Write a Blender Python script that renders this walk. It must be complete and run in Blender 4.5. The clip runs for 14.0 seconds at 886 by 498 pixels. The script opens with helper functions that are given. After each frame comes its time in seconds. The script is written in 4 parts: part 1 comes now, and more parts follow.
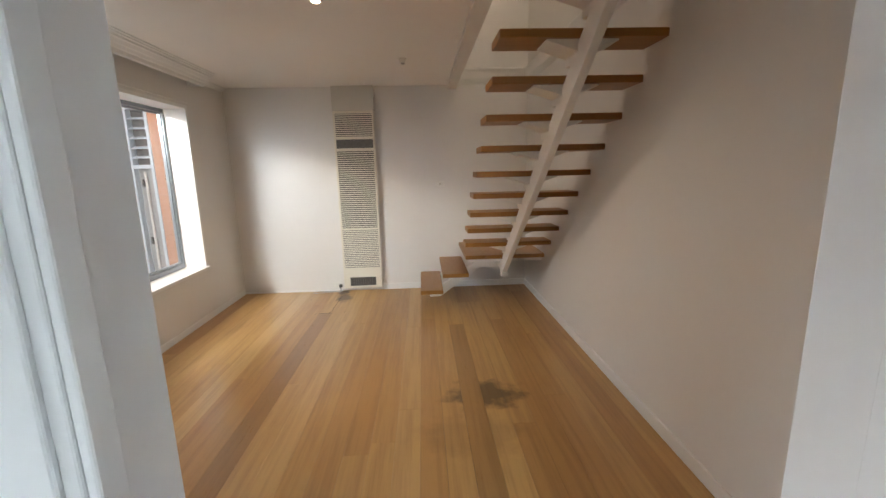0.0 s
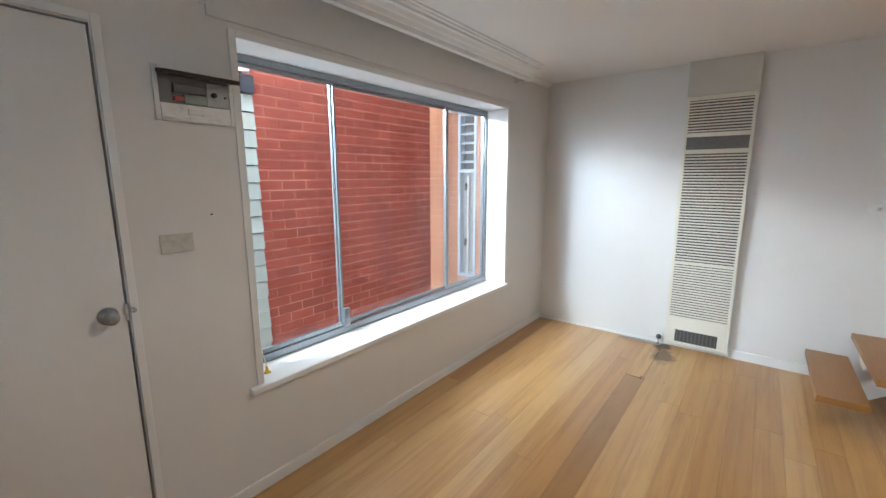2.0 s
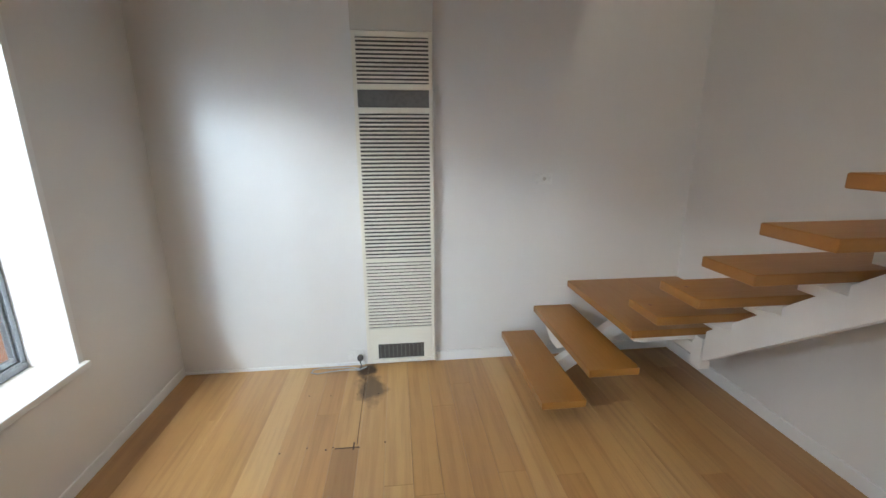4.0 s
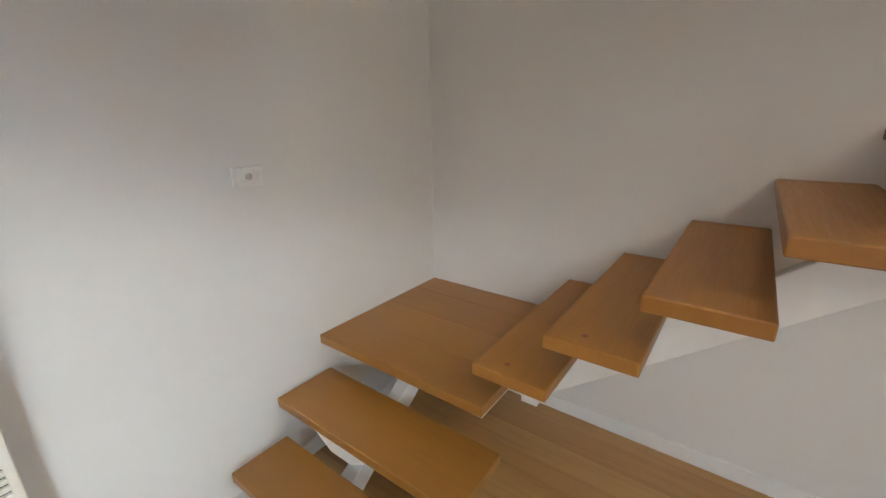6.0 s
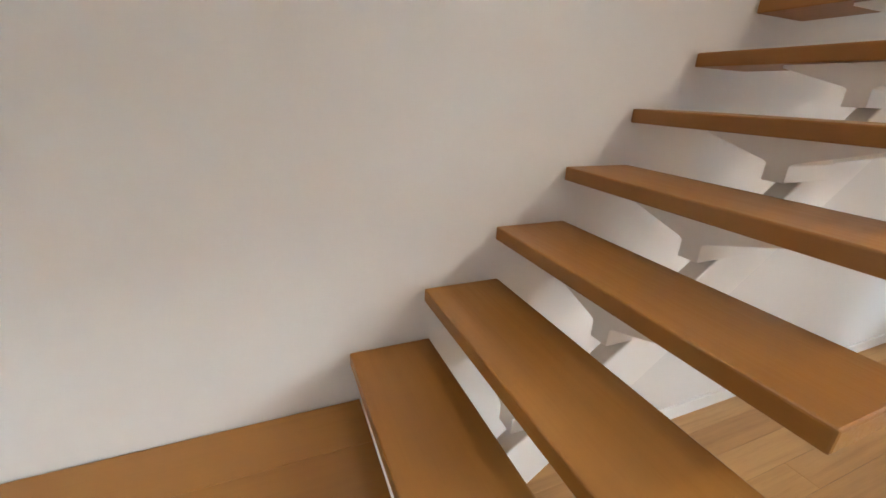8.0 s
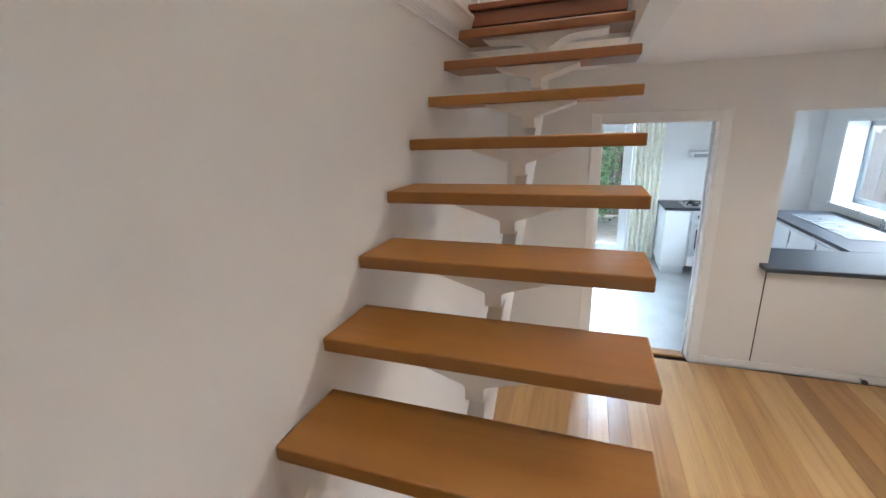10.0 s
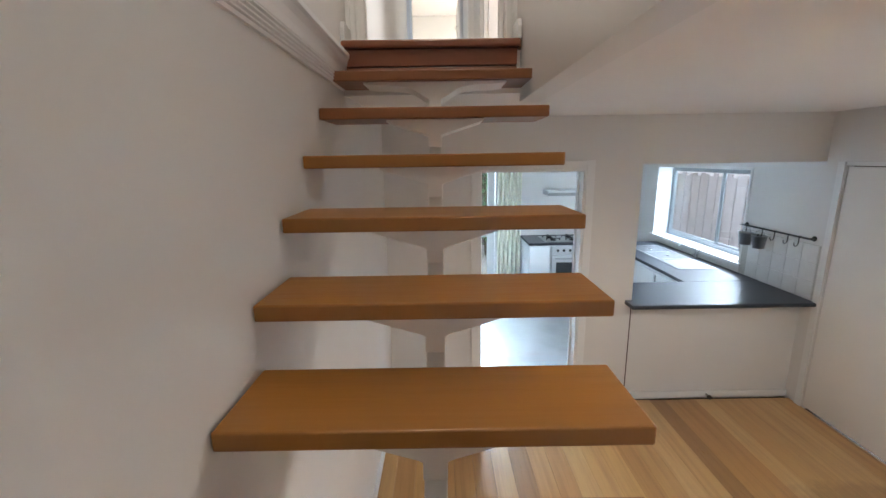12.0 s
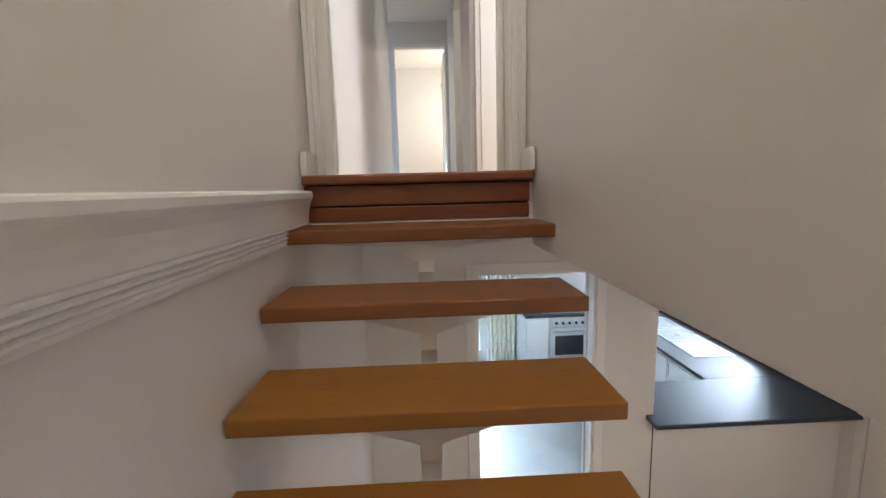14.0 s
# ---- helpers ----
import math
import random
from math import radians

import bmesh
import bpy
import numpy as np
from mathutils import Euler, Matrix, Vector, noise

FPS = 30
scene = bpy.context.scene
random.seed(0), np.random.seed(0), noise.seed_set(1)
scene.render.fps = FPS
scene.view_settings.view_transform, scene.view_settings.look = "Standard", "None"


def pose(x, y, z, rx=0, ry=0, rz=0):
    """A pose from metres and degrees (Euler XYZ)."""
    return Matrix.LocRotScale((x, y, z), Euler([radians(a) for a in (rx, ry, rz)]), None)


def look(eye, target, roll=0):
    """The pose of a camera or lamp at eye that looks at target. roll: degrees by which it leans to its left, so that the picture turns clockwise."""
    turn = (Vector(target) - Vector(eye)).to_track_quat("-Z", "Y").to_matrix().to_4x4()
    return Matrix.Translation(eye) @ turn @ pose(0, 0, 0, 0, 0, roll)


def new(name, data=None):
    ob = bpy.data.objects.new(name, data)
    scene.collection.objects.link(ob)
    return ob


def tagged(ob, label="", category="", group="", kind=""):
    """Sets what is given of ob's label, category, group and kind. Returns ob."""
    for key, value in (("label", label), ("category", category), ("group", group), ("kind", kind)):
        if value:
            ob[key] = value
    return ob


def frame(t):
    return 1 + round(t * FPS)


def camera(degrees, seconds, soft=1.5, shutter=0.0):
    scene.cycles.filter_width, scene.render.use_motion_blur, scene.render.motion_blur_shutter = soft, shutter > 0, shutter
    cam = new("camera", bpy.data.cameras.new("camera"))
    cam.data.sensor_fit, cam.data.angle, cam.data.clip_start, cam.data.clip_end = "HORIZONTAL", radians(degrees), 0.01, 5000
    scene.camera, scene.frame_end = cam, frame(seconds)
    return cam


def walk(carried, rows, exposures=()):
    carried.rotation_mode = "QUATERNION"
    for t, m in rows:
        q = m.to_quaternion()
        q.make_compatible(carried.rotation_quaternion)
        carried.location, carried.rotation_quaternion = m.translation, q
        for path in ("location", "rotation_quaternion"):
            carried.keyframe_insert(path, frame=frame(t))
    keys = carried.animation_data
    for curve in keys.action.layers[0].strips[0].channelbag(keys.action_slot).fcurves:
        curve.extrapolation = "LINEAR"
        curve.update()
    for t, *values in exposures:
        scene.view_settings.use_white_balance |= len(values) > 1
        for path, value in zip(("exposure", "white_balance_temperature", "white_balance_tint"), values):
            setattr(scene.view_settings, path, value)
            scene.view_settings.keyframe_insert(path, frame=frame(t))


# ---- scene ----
cam = camera(94.2, 14.0)
PATH = [
    (0, -1.245, -0.570, 1.436, 79.10, 1.37, -2.86),
    (0.5, -1.223, -0.235, 1.468, 79.78, 0.39, 6.43),
    (1, -1.379, -0.009, 1.470, 80.07, -1.28, 15.47),
    (1.5, -1.541, 0.140, 1.481, 78.30, -0.70, 26.70),
    (2, -1.674, 0.379, 1.496, 79.98, 0.14, 37.61),
    (2.5, -1.820, 0.582, 1.512, 81.41, -0.32, 39.06),
    (3, -1.974, 0.891, 1.513, 79.19, -0.05, 28.13),
    (3.5, -2.034, 1.296, 1.504, 76.23, 0.97, 10.69),
    (4, -1.998, 1.743, 1.485, 75.86, 0.21, -6.34),
    (4.2, -2.066, 1.864, 1.466, 76.89, -0.64, -12.30),
    (6.3, -1.654, 3.166, 1.448, 71.57, 0.92, -62.10),
    (6.5, -1.551, 3.274, 1.431, 71.61, 0.86, -68.34),
    (7, -1.339, 3.505, 1.442, 72.36, 0.80, -82.93),
    (7.5, -1.207, 3.685, 1.442, 69.29, -0.53, -103.32),
    (8, -1.015, 3.750, 1.437, 69.15, -2.38, -112.64),
    (8.5, -0.837, 3.698, 1.578, 72.06, -1.62, -121.37),
    (9, -0.707, 3.735, 1.673, 70.32, -2.18, -136.72),
    (9.2, -0.732, 3.712, 1.741, 70.20, -0.62, -142.41),
    (11.3, -0.450, 3.377, 2.042, 78.61, 1.29, -181.13),
    (11.5, -0.428, 3.375, 2.023, 78.62, 1.44, -182.36),
    (12, -0.449, 3.154, 2.084, 77.57, 0.87, -180.28),
    (12.5, -0.429, 3.005, 2.208, 79.86, 0.84, -180.54),
    (13, -0.374, 2.885, 2.363, 80.76, 1.89, -182.24),
    (13.5, -0.394, 2.749, 2.416, 81.44, 1.95, -182.92),
    (14, -0.434, 2.600, 2.555, 81.66, 1.53, -182.37),
]
walk(cam, [(t, pose(*p)) for t, *p in PATH], [(0, 1.8, 7900, 16), (0.6, 2.15, 6350, 11), (1.5, 2.05, 6450, 10), (2.4, 2.1, 6450, 10), (3, 1.85, 6500, 10), (4.2, 1.8, 6600, 10), (6.3, 2.15, 6850, 10), (7.2, 2.75, 6850, 10), (9.2, 2.8, 6550, 11), (11.3, 2.4, 6500, 11), (13, 2.38, 6550, 11), (14, 2.2, 6650, 11)])

# ---- light: overcast daylight, a lane of sky between two houses, downlights ----
world = bpy.data.worlds.new("sky")
scene.world = world
world.use_nodes = True
wn = world.node_tree.nodes
sky = wn.new("ShaderNodeTexSky")
sky.sky_type, sky.sun_disc = "NISHITA", False
sky.sun_elevation, sky.sun_rotation = radians(48), radians(200)
sky.air_density, sky.dust_density = 1.0, 2.0
world.node_tree.links.new(sky.outputs[0], wn["Background"].inputs[0])
wn["Background"].inputs[1].default_value = 0.056

sun = new("sun", bpy.data.lights.new("sun", "SUN"))
sun.data.energy, sun.data.angle, sun.data.color = 0.4, radians(12), (1.0, 0.95, 0.88)
sun.matrix_world = pose(0, 0, 10, 42, 0, -20)


def area(name, eye, target, sx, sy, watts, color):
    lamp = new(name, bpy.data.lights.new(name, "AREA"))
    lamp.data.shape, lamp.data.size, lamp.data.size_y = "RECTANGLE", sx, sy
    lamp.data.energy, lamp.data.color = watts, color
    lamp.matrix_world = look(eye, target)
    return lamp


area("sky_in_lane", (-4.85, -0.3, 2.66), (-2.2, 4.3, 0.9), 0.42, 0.40, 38, (0.68, 0.85, 1.0))
area("sky_over_shed", (-5.60, 0.45, 2.62), (0.0, 3.2, 0.6), 1.5, 0.30, 46, (0.82, 0.91, 1.0))
area("sky_over_lane", (-4.90, 2.4, 2.66), (-0.3, 3.0, 0.3), 2.2, 0.4, 7, (0.70, 0.87, 1.0))
area("sky_above_fence", (-5.15, -2.0, 2.22), (0.0, 1.4, 0.8), 2.2, 0.34, 44, (0.64, 0.81, 1.0))
area("sky_at_kitchen_window", (-4.3, -1.7, 2.9), (-2.4, -1.7, 0.8), 1.8, 0.9, 13, (0.50, 0.74, 1.0))
area("sky_at_back_door", (-1.2, -4.6, 2.3), (-0.75, 2.2, 0.4), 1.1, 0.9, 100, (0.56, 0.78, 1.0))
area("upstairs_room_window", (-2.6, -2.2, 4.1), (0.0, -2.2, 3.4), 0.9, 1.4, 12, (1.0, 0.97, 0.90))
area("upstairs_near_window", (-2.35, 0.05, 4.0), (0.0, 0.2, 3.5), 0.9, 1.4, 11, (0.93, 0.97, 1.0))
area("upstairs_end_window", (-1.5, -5.3, 4.0), (0.4, -5.2, 3.6), 1.2, 1.3, 9, (1.0, 0.97, 0.88))


# ---- materials ----
def shader(name):
    m = bpy.data.materials.new(name)
    m.use_nodes = True
    nt = m.node_tree
    return m, nt, nt.nodes["Principled BSDF"]


def mixrgb(nt, a, b, fac, blend="MIX"):
    mx = nt.nodes.new("ShaderNodeMix")
    mx.data_type, mx.blend_type = "RGBA", blend
    for sock, v in ((6, a), (7, b), (0, fac)):
        if isinstance(v, (tuple, list)):
            mx.inputs[sock].default_value = (*v, 1.0)
        elif isinstance(v, (int, float)):
            mx.inputs[sock].default_value = v
        else:
            nt.links.new(v, mx.inputs[sock])
    return mx.outputs[2]


def coords(nt, scale=(1, 1, 1), rot=(0, 0, 0)):
    tc = nt.nodes.new("ShaderNodeTexCoord")
    mp = nt.nodes.new("ShaderNodeMapping")
    mp.inputs["Scale"].default_value = scale
    mp.inputs["Rotation"].default_value = rot
    nt.links.new(tc.outputs["Object"], mp.inputs[0])
    return mp


def noise_tex(nt, vec, scale, detail=4.0, rough=0.55):
    n = nt.nodes.new("ShaderNodeTexNoise")
    n.inputs["Scale"].default_value, n.inputs["Detail"].default_value = scale, detail
    n.inputs["Roughness"].default_value = rough
    nt.links.new(vec, n.inputs["Vector"])
    return n.outputs["Fac"]


def ramp(nt, fac, lo, hi, a=0.0, b=1.0):
    r = nt.nodes.new("ShaderNodeMapRange")
    nt.links.new(fac, r.inputs[0])
    for i, v in enumerate((lo, hi, a, b)):
        r.inputs[i + 1].default_value = v
    return r.outputs[0]


def bump(nt, bsdf, height, strength, dist=0.002):
    b = nt.nodes.new("ShaderNodeBump")
    b.inputs["Strength"].default_value, b.inputs["Distance"].default_value = strength, dist
    nt.links.new(height, b.inputs["Height"])
    nt.links.new(b.outputs[0], bsdf.inputs["Normal"])


def paint(name, base, dirt, rough=0.5, grain=260, relief=0.12, wear=0.25):
    """Rolled or brushed paint: faint mottling, scuffs and orange peel."""
    m, nt, p = shader(name)
    v = coords(nt).outputs[0]
    big = ramp(nt, noise_tex(nt, v, 1.6, 3), 0.3, 0.85)
    small = ramp(nt, noise_tex(nt, v, 22, 6), 0.5, 0.95)
    c = mixrgb(nt, base, dirt, nt_mul(nt, big, wear))
    c = mixrgb(nt, c, dirt, nt_mul(nt, small, wear * 0.6))
    nt.links.new(c, p.inputs["Base Color"])
    nt.links.new(ramp(nt, noise_tex(nt, v, 7, 3), 0.3, 0.7, rough - 0.02, rough + 0.02), p.inputs["Roughness"])
    bump(nt, p, noise_tex(nt, v, grain, 3), relief, 0.0012)
    return m


def nt_mul(nt, fac, k):
    n = nt.nodes.new("ShaderNodeMath")
    n.operation = "MULTIPLY"
    nt.links.new(fac, n.inputs[0])
    n.inputs[1].default_value = k
    return n.outputs[0]


def timber(name, light, mid, dark, along="y", rough=0.33, spread=1.0, coat=0.15, stains=(), figure=1.0):
    """Varnished boards: each board its own tone, long grain, darker streaks and knots."""
    m, nt, p = shader(name)
    stretch = {"y": (26, 1.1, 26), "x": (1.1, 26, 26), "z": (26, 26, 1.1)}[along]
    info = nt.nodes.new("ShaderNodeObjectInfo")
    mp = coords(nt, stretch)
    shift = nt.nodes.new("ShaderNodeVectorMath")
    shift.operation = "MULTIPLY_ADD"
    nt.links.new(info.outputs["Random"], shift.inputs[0])
    shift.inputs[1].default_value = (37, 53, 71)
    nt.links.new(mp.outputs[0], shift.inputs[2])
    v = shift.outputs[0]
    grain = noise_tex(nt, v, 1.0, 8, 0.62)
    fine = noise_tex(nt, v, 5.0, 6, 0.7)
    tone = mixrgb(nt, light, mid, ramp(nt, info.outputs["Random"], 0.0, 1.0, 0.5 - 0.5 * spread, 0.5 + 0.5 * spread))
    c = mixrgb(nt, tone, dark, ramp(nt, grain, 0.45, 0.78, 0.0, 0.55 * figure))
    c = mixrgb(nt, c, dark, ramp(nt, fine, 0.55, 0.8, 0.0, 0.3 * figure))
    for cx, cy, rx, ry, depth in stains:
        tc = nt.nodes.new("ShaderNodeTexCoord")
        mp2 = nt.nodes.new("ShaderNodeMapping")
        mp2.inputs["Location"].default_value = (-cx / rx, -cy / ry, 0)
        mp2.inputs["Scale"].default_value = (1 / rx, 1 / ry, 1)
        nt.links.new(tc.outputs["Object"], mp2.inputs[0])
        ln = nt.nodes.new("ShaderNodeVectorMath")
        ln.operation = "LENGTH"
        nt.links.new(mp2.outputs[0], ln.inputs[0])
        ad = nt.nodes.new("ShaderNodeMath")
        ad.operation = "ADD"
        nt.links.new(ln.outputs["Value"], ad.inputs[0])
        nt.links.new(ramp(nt, noise_tex(nt, tc.outputs["Object"], 9, 5), 0.3, 0.7, -0.35, 0.35), ad.inputs[1])
        c = mixrgb(nt, c, (0.030, 0.013, 0.005), ramp(nt, ad.outputs[0], 0.6, 1.15, depth, 0.0))
    nt.links.new(c, p.inputs["Base Color"])
    nt.links.new(ramp(nt, fine, 0.3, 0.7, rough - 0.05, rough + 0.1), p.inputs["Roughness"])
    p.inputs["Coat Weight"].default_value, p.inputs["Coat Roughness"].default_value = coat, 0.2
    bump(nt, p, fine, 0.1, 0.001)
    return m


def masonry(name, base, second, pale, rough=0.85):
    """Painted or raw brick: each brick varies, flaked edges and dark soot patches."""
    m, nt, p = shader(name)
    info = nt.nodes.new("ShaderNodeObjectInfo")
    geo = nt.nodes.new("ShaderNodeNewGeometry")
    mp = nt.nodes.new("ShaderNodeMapping")
    nt.links.new(geo.outputs["Position"], mp.inputs[0])
    v = mp.outputs[0]
    c = mixrgb(nt, base, second, info.outputs["Random"])
    c = mixrgb(nt, c, second, ramp(nt, noise_tex(nt, v, 2.6, 6, 0.65), 0.38, 0.62, 0, 0.9))
    c = mixrgb(nt, c, pale, ramp(nt, noise_tex(nt, v, 30, 6, 0.7), 0.62, 0.78, 0, 0.5))
    nt.links.new(c, p.inputs["Base Color"])
    p.inputs["Roughness"].default_value = rough
    bump(nt, p, noise_tex(nt, v, 90, 5), 0.5, 0.004)
    return m


def plain(name, base, rough=0.5, metal=0.0, vary=0.12, scale=40, relief=0.05):
    m, nt, p = shader(name)
    v = coords(nt).outputs[0]
    dark = tuple(c * (1 - vary) * 0.8 for c in base)
    c = mixrgb(nt, base, dark, ramp(nt, noise_tex(nt, v, scale, 5), 0.45, 0.8, 0, 0.8))
    nt.links.new(c, p.inputs["Base Color"])
    p.inputs["Roughness"].default_value, p.inputs["Metallic"].default_value = rough, metal
    if relief:
        bump(nt, p, noise_tex(nt, v, scale * 4, 3), relief, 0.001)
    return m


def glow(name, color, strength):
    m, nt, p = shader(name)
    p.inputs["Emission Color"].default_value = (*color, 1)
    p.inputs["Emission Strength"].default_value = strength
    return m


def glass(name, tint=(0.96, 0.98, 0.98)):
    m, nt, p = shader(name)
    p.inputs["Base Color"].default_value = (*tint, 1)
    p.inputs["Roughness"].default_value = 0.02
    p.inputs["Transmission Weight"].default_value = 1.0
    p.inputs["IOR"].default_value = 1.33
    return m


WALL = paint("wall_paint", (0.735, 0.72, 0.70), (0.66, 0.635, 0.61), 0.40, 300, 0.10, 0.18)
CEIL = paint("ceiling_paint", (0.82, 0.80, 0.785), (0.74, 0.71, 0.69), 0.75, 300, 0.10, 0.15)
TRIM = paint("trim_gloss", (0.80, 0.80, 0.79), (0.74, 0.72, 0.70), 0.38, 90, 0.02, 0.05)
DOORP = paint("door_paint", (0.80, 0.78, 0.75), (0.72, 0.69, 0.66), 0.4, 120, 0.06, 0.15)
STEEL = paint("white_steel", (0.82, 0.80, 0.77), (0.68, 0.64, 0.60), 0.4, 120, 0.05, 0.2)
STAINS = ((-0.887, 1.865, 0.24, 0.165, 0.75), (-2.20, 4.08, 0.09, 0.16, 0.75), (-2.24, 4.30, 0.07, 0.10, 0.9), (-1.02, 1.45, 0.3, 0.2, 0.2), (-2.95, 1.0, 0.35, 0.12, 0.25))
FLOORW = timber("floor_timber", (0.58, 0.345, 0.132), (0.44, 0.225, 0.076), (0.23, 0.10, 0.032), "y", 0.33, 0.75, 0.32, STAINS)
FLOORP = timber("floor_timber_pale", (0.62, 0.385, 0.165), (0.52, 0.298, 0.114), (0.29, 0.135, 0.046), "y", 0.33, 0.75, 0.32, STAINS)
FLOORD = timber("floor_timber_dark", (0.41, 0.228, 0.086), (0.35, 0.180, 0.064), (0.19, 0.09, 0.030), "y", 0.3, 1.0, 0.25)
TREADX = timber("tread_timber", (0.335, 0.145, 0.024), (0.275, 0.110, 0.017), (0.17, 0.060, 0.010), "x", 0.40, 1.0, 0.10, (), 0.5)
TREADY = timber("tread_timber_lower", (0.37, 0.168, 0.032), (0.30, 0.128, 0.022), (0.19, 0.075, 0.014), "y", 0.34, 0.35, 0.2, (), 0.5)
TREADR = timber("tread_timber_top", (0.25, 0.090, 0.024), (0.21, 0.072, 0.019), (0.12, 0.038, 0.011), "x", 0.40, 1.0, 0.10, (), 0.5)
RISERW = timber("riser_timber", (0.24, 0.075, 0.03), (0.19, 0.055, 0.022), (0.11, 0.03, 0.012), "x", 0.35, 1.0, 0.2)
GAP = plain("shadow_gap", (0.05, 0.03, 0.02), 0.9)
ALU = plain("aluminium", (0.33, 0.36, 0.39), 0.32, 0.75, 0.15, 60)
CHROME = plain("chrome", (0.75, 0.75, 0.76), 0.15, 1.0, 0.1, 30, 0.0)
BLACK = plain("black_metal", (0.02, 0.02, 0.022), 0.4, 0.3)
HEATER = paint("heater_enamel", (0.76, 0.72, 0.63), (0.62, 0.57, 0.48), 0.35, 120, 0.04, 0.25)
FLUEP = paint("flue_paint", (0.60, 0.58, 0.53), (0.50, 0.47, 0.43), 0.5, 200, 0.06, 0.3)
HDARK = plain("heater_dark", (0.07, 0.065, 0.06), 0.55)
HSMOKE = plain("heater_window", (0.16, 0.155, 0.15), 0.2)
BEIGE = plain("aged_plastic", (0.60, 0.57, 0.51), 0.4, 0.0, 0.1)
PLASTIC = plain("white_plastic", (0.78, 0.77, 0.74), 0.35, 0.0, 0.05)
GREYPL = plain("grey_plastic", (0.42, 0.42, 0.42), 0.35)
SMOKEY = plain("smoked_cover", (0.19, 0.19, 0.19), 0.3)
LIDBROWN = plain("brown_smoked_plastic", (0.035, 0.024, 0.018), 0.3)
GREENPL = plain("grey_green_plastic", (0.28, 0.33, 0.29), 0.4)
PALEBLUE = plain("pale_blue_paint", (0.60, 0.68, 0.74), 0.45)
RED = plain("red_switch", (0.5, 0.06, 0.04), 0.4)
YELLOW = plain("yellow_plastic", (0.75, 0.52, 0.04), 0.4)
BRICK = masonry("painted_brick", (0.45, 0.092, 0.058), (0.29, 0.058, 0.040), (0.52, 0.20, 0.15))
MORTAR = masonry("mortar", (0.74, 0.40, 0.31), (0.42, 0.110, 0.072), (0.84, 0.60, 0.52))
BRICKO = masonry("orange_brick", (0.56, 0.29, 0.18), (0.50, 0.23, 0.13), (0.58, 0.36, 0.24))
MORTARO = masonry("wing_mortar", (0.64, 0.43, 0.33), (0.54, 0.32, 0.22), (0.68, 0.52, 0.44))
BOARDS = paint("weatherboard_paint", (0.42, 0.45, 0.415), (0.30, 0.31, 0.275), 0.6, 60, 0.25, 0.5)
FENCE = plain("fence_timber", (0.25, 0.205, 0.195), 0.85, 0, 0.35, 9, 0.4)
IRON = plain("corrugated_iron", (0.055, 0.058, 0.075), 0.55, 0.4, 0.4, 8)
CONCRETE = plain("concrete", (0.36, 0.35, 0.33), 0.9, 0, 0.3, 6, 0.5)
LAMINATE = plain("dark_laminate", (0.034, 0.040, 0.052), 0.40, 0, 0.2, 120)
VINYL = plain("kitchen_vinyl", (0.62, 0.63, 0.63), 0.3, 0, 0.08, 3)
TILE = plain("white_tile", (0.80, 0.80, 0.79), 0.15, 0, 0.03, 5, 0.0)
GROUT = plain("grout", (0.55, 0.54, 0.52), 0.9)
STAINLESS = plain("stainless", (0.42, 0.43, 0.44), 0.38, 1.0, 0.12, 60)
# steel darkened to paint in the shade inside the sink bowls
BOWL = plain("bowl_shade_steel", (0.20, 0.21, 0.22), 0.5, 0.6, 0.2, 20)
CABINET = paint("cabinet_white", (0.78, 0.79, 0.80), (0.7, 0.7, 0.7), 0.4, 80, 0.03, 0.1)
OVENGLASS = plain("oven_glass", (0.05, 0.053, 0.056), 0.25)
OVENFRONT = plain("oven_front", (0.62, 0.63, 0.64), 0.35, 0.15, 0.08, 60)
CURTAIN = plain("cream_curtain", (0.84, 0.84, 0.70), 0.85, 0, 0.05, 12)
LEAF = plain("leaf_green", (0.08, 0.20, 0.075), 0.6, 0, 0.5, 9)
BARK = plain("bark", (0.12, 0.09, 0.06), 0.9)
PANE = glass("window_glass")
LAMP = glow("downlight_lens", (1.0, 0.93, 0.82), 14.0)


# ---- mesh helpers ----
def add_box(bm, a, b, bevel=0.0):
    x0, x1 = sorted((a[0], b[0])); y0, y1 = sorted((a[1], b[1])); z0, z1 = sorted((a[2], b[2]))
    vs = [bm.verts.new(p) for p in ((x0, y0, z0), (x1, y0, z0), (x1, y1, z0), (x0, y1, z0),
                                    (x0, y0, z1), (x1, y0, z1), (x1, y1, z1), (x0, y1, z1))]
    fs = [bm.faces.new([vs[i] for i in f]) for f in ((3, 2, 1, 0), (4, 5, 6, 7), (0, 1, 5, 4), (1, 2, 6, 5), (2, 3, 7, 6), (3, 0, 4, 7))]
    if bevel:
        es = list({e for f in fs for e in f.edges})
        bmesh.ops.bevel(bm, geom=es, offset=bevel, segments=2, affect="EDGES", profile=0.5)
    return bm


def box(a, b, bevel=0.0):
    return add_box(bmesh.new(), a, b, bevel)


def boxes(*items, bevel=0.0):
    bm = bmesh.new()
    for a, b in items:
        add_box(bm, a, b, bevel)
    return bm


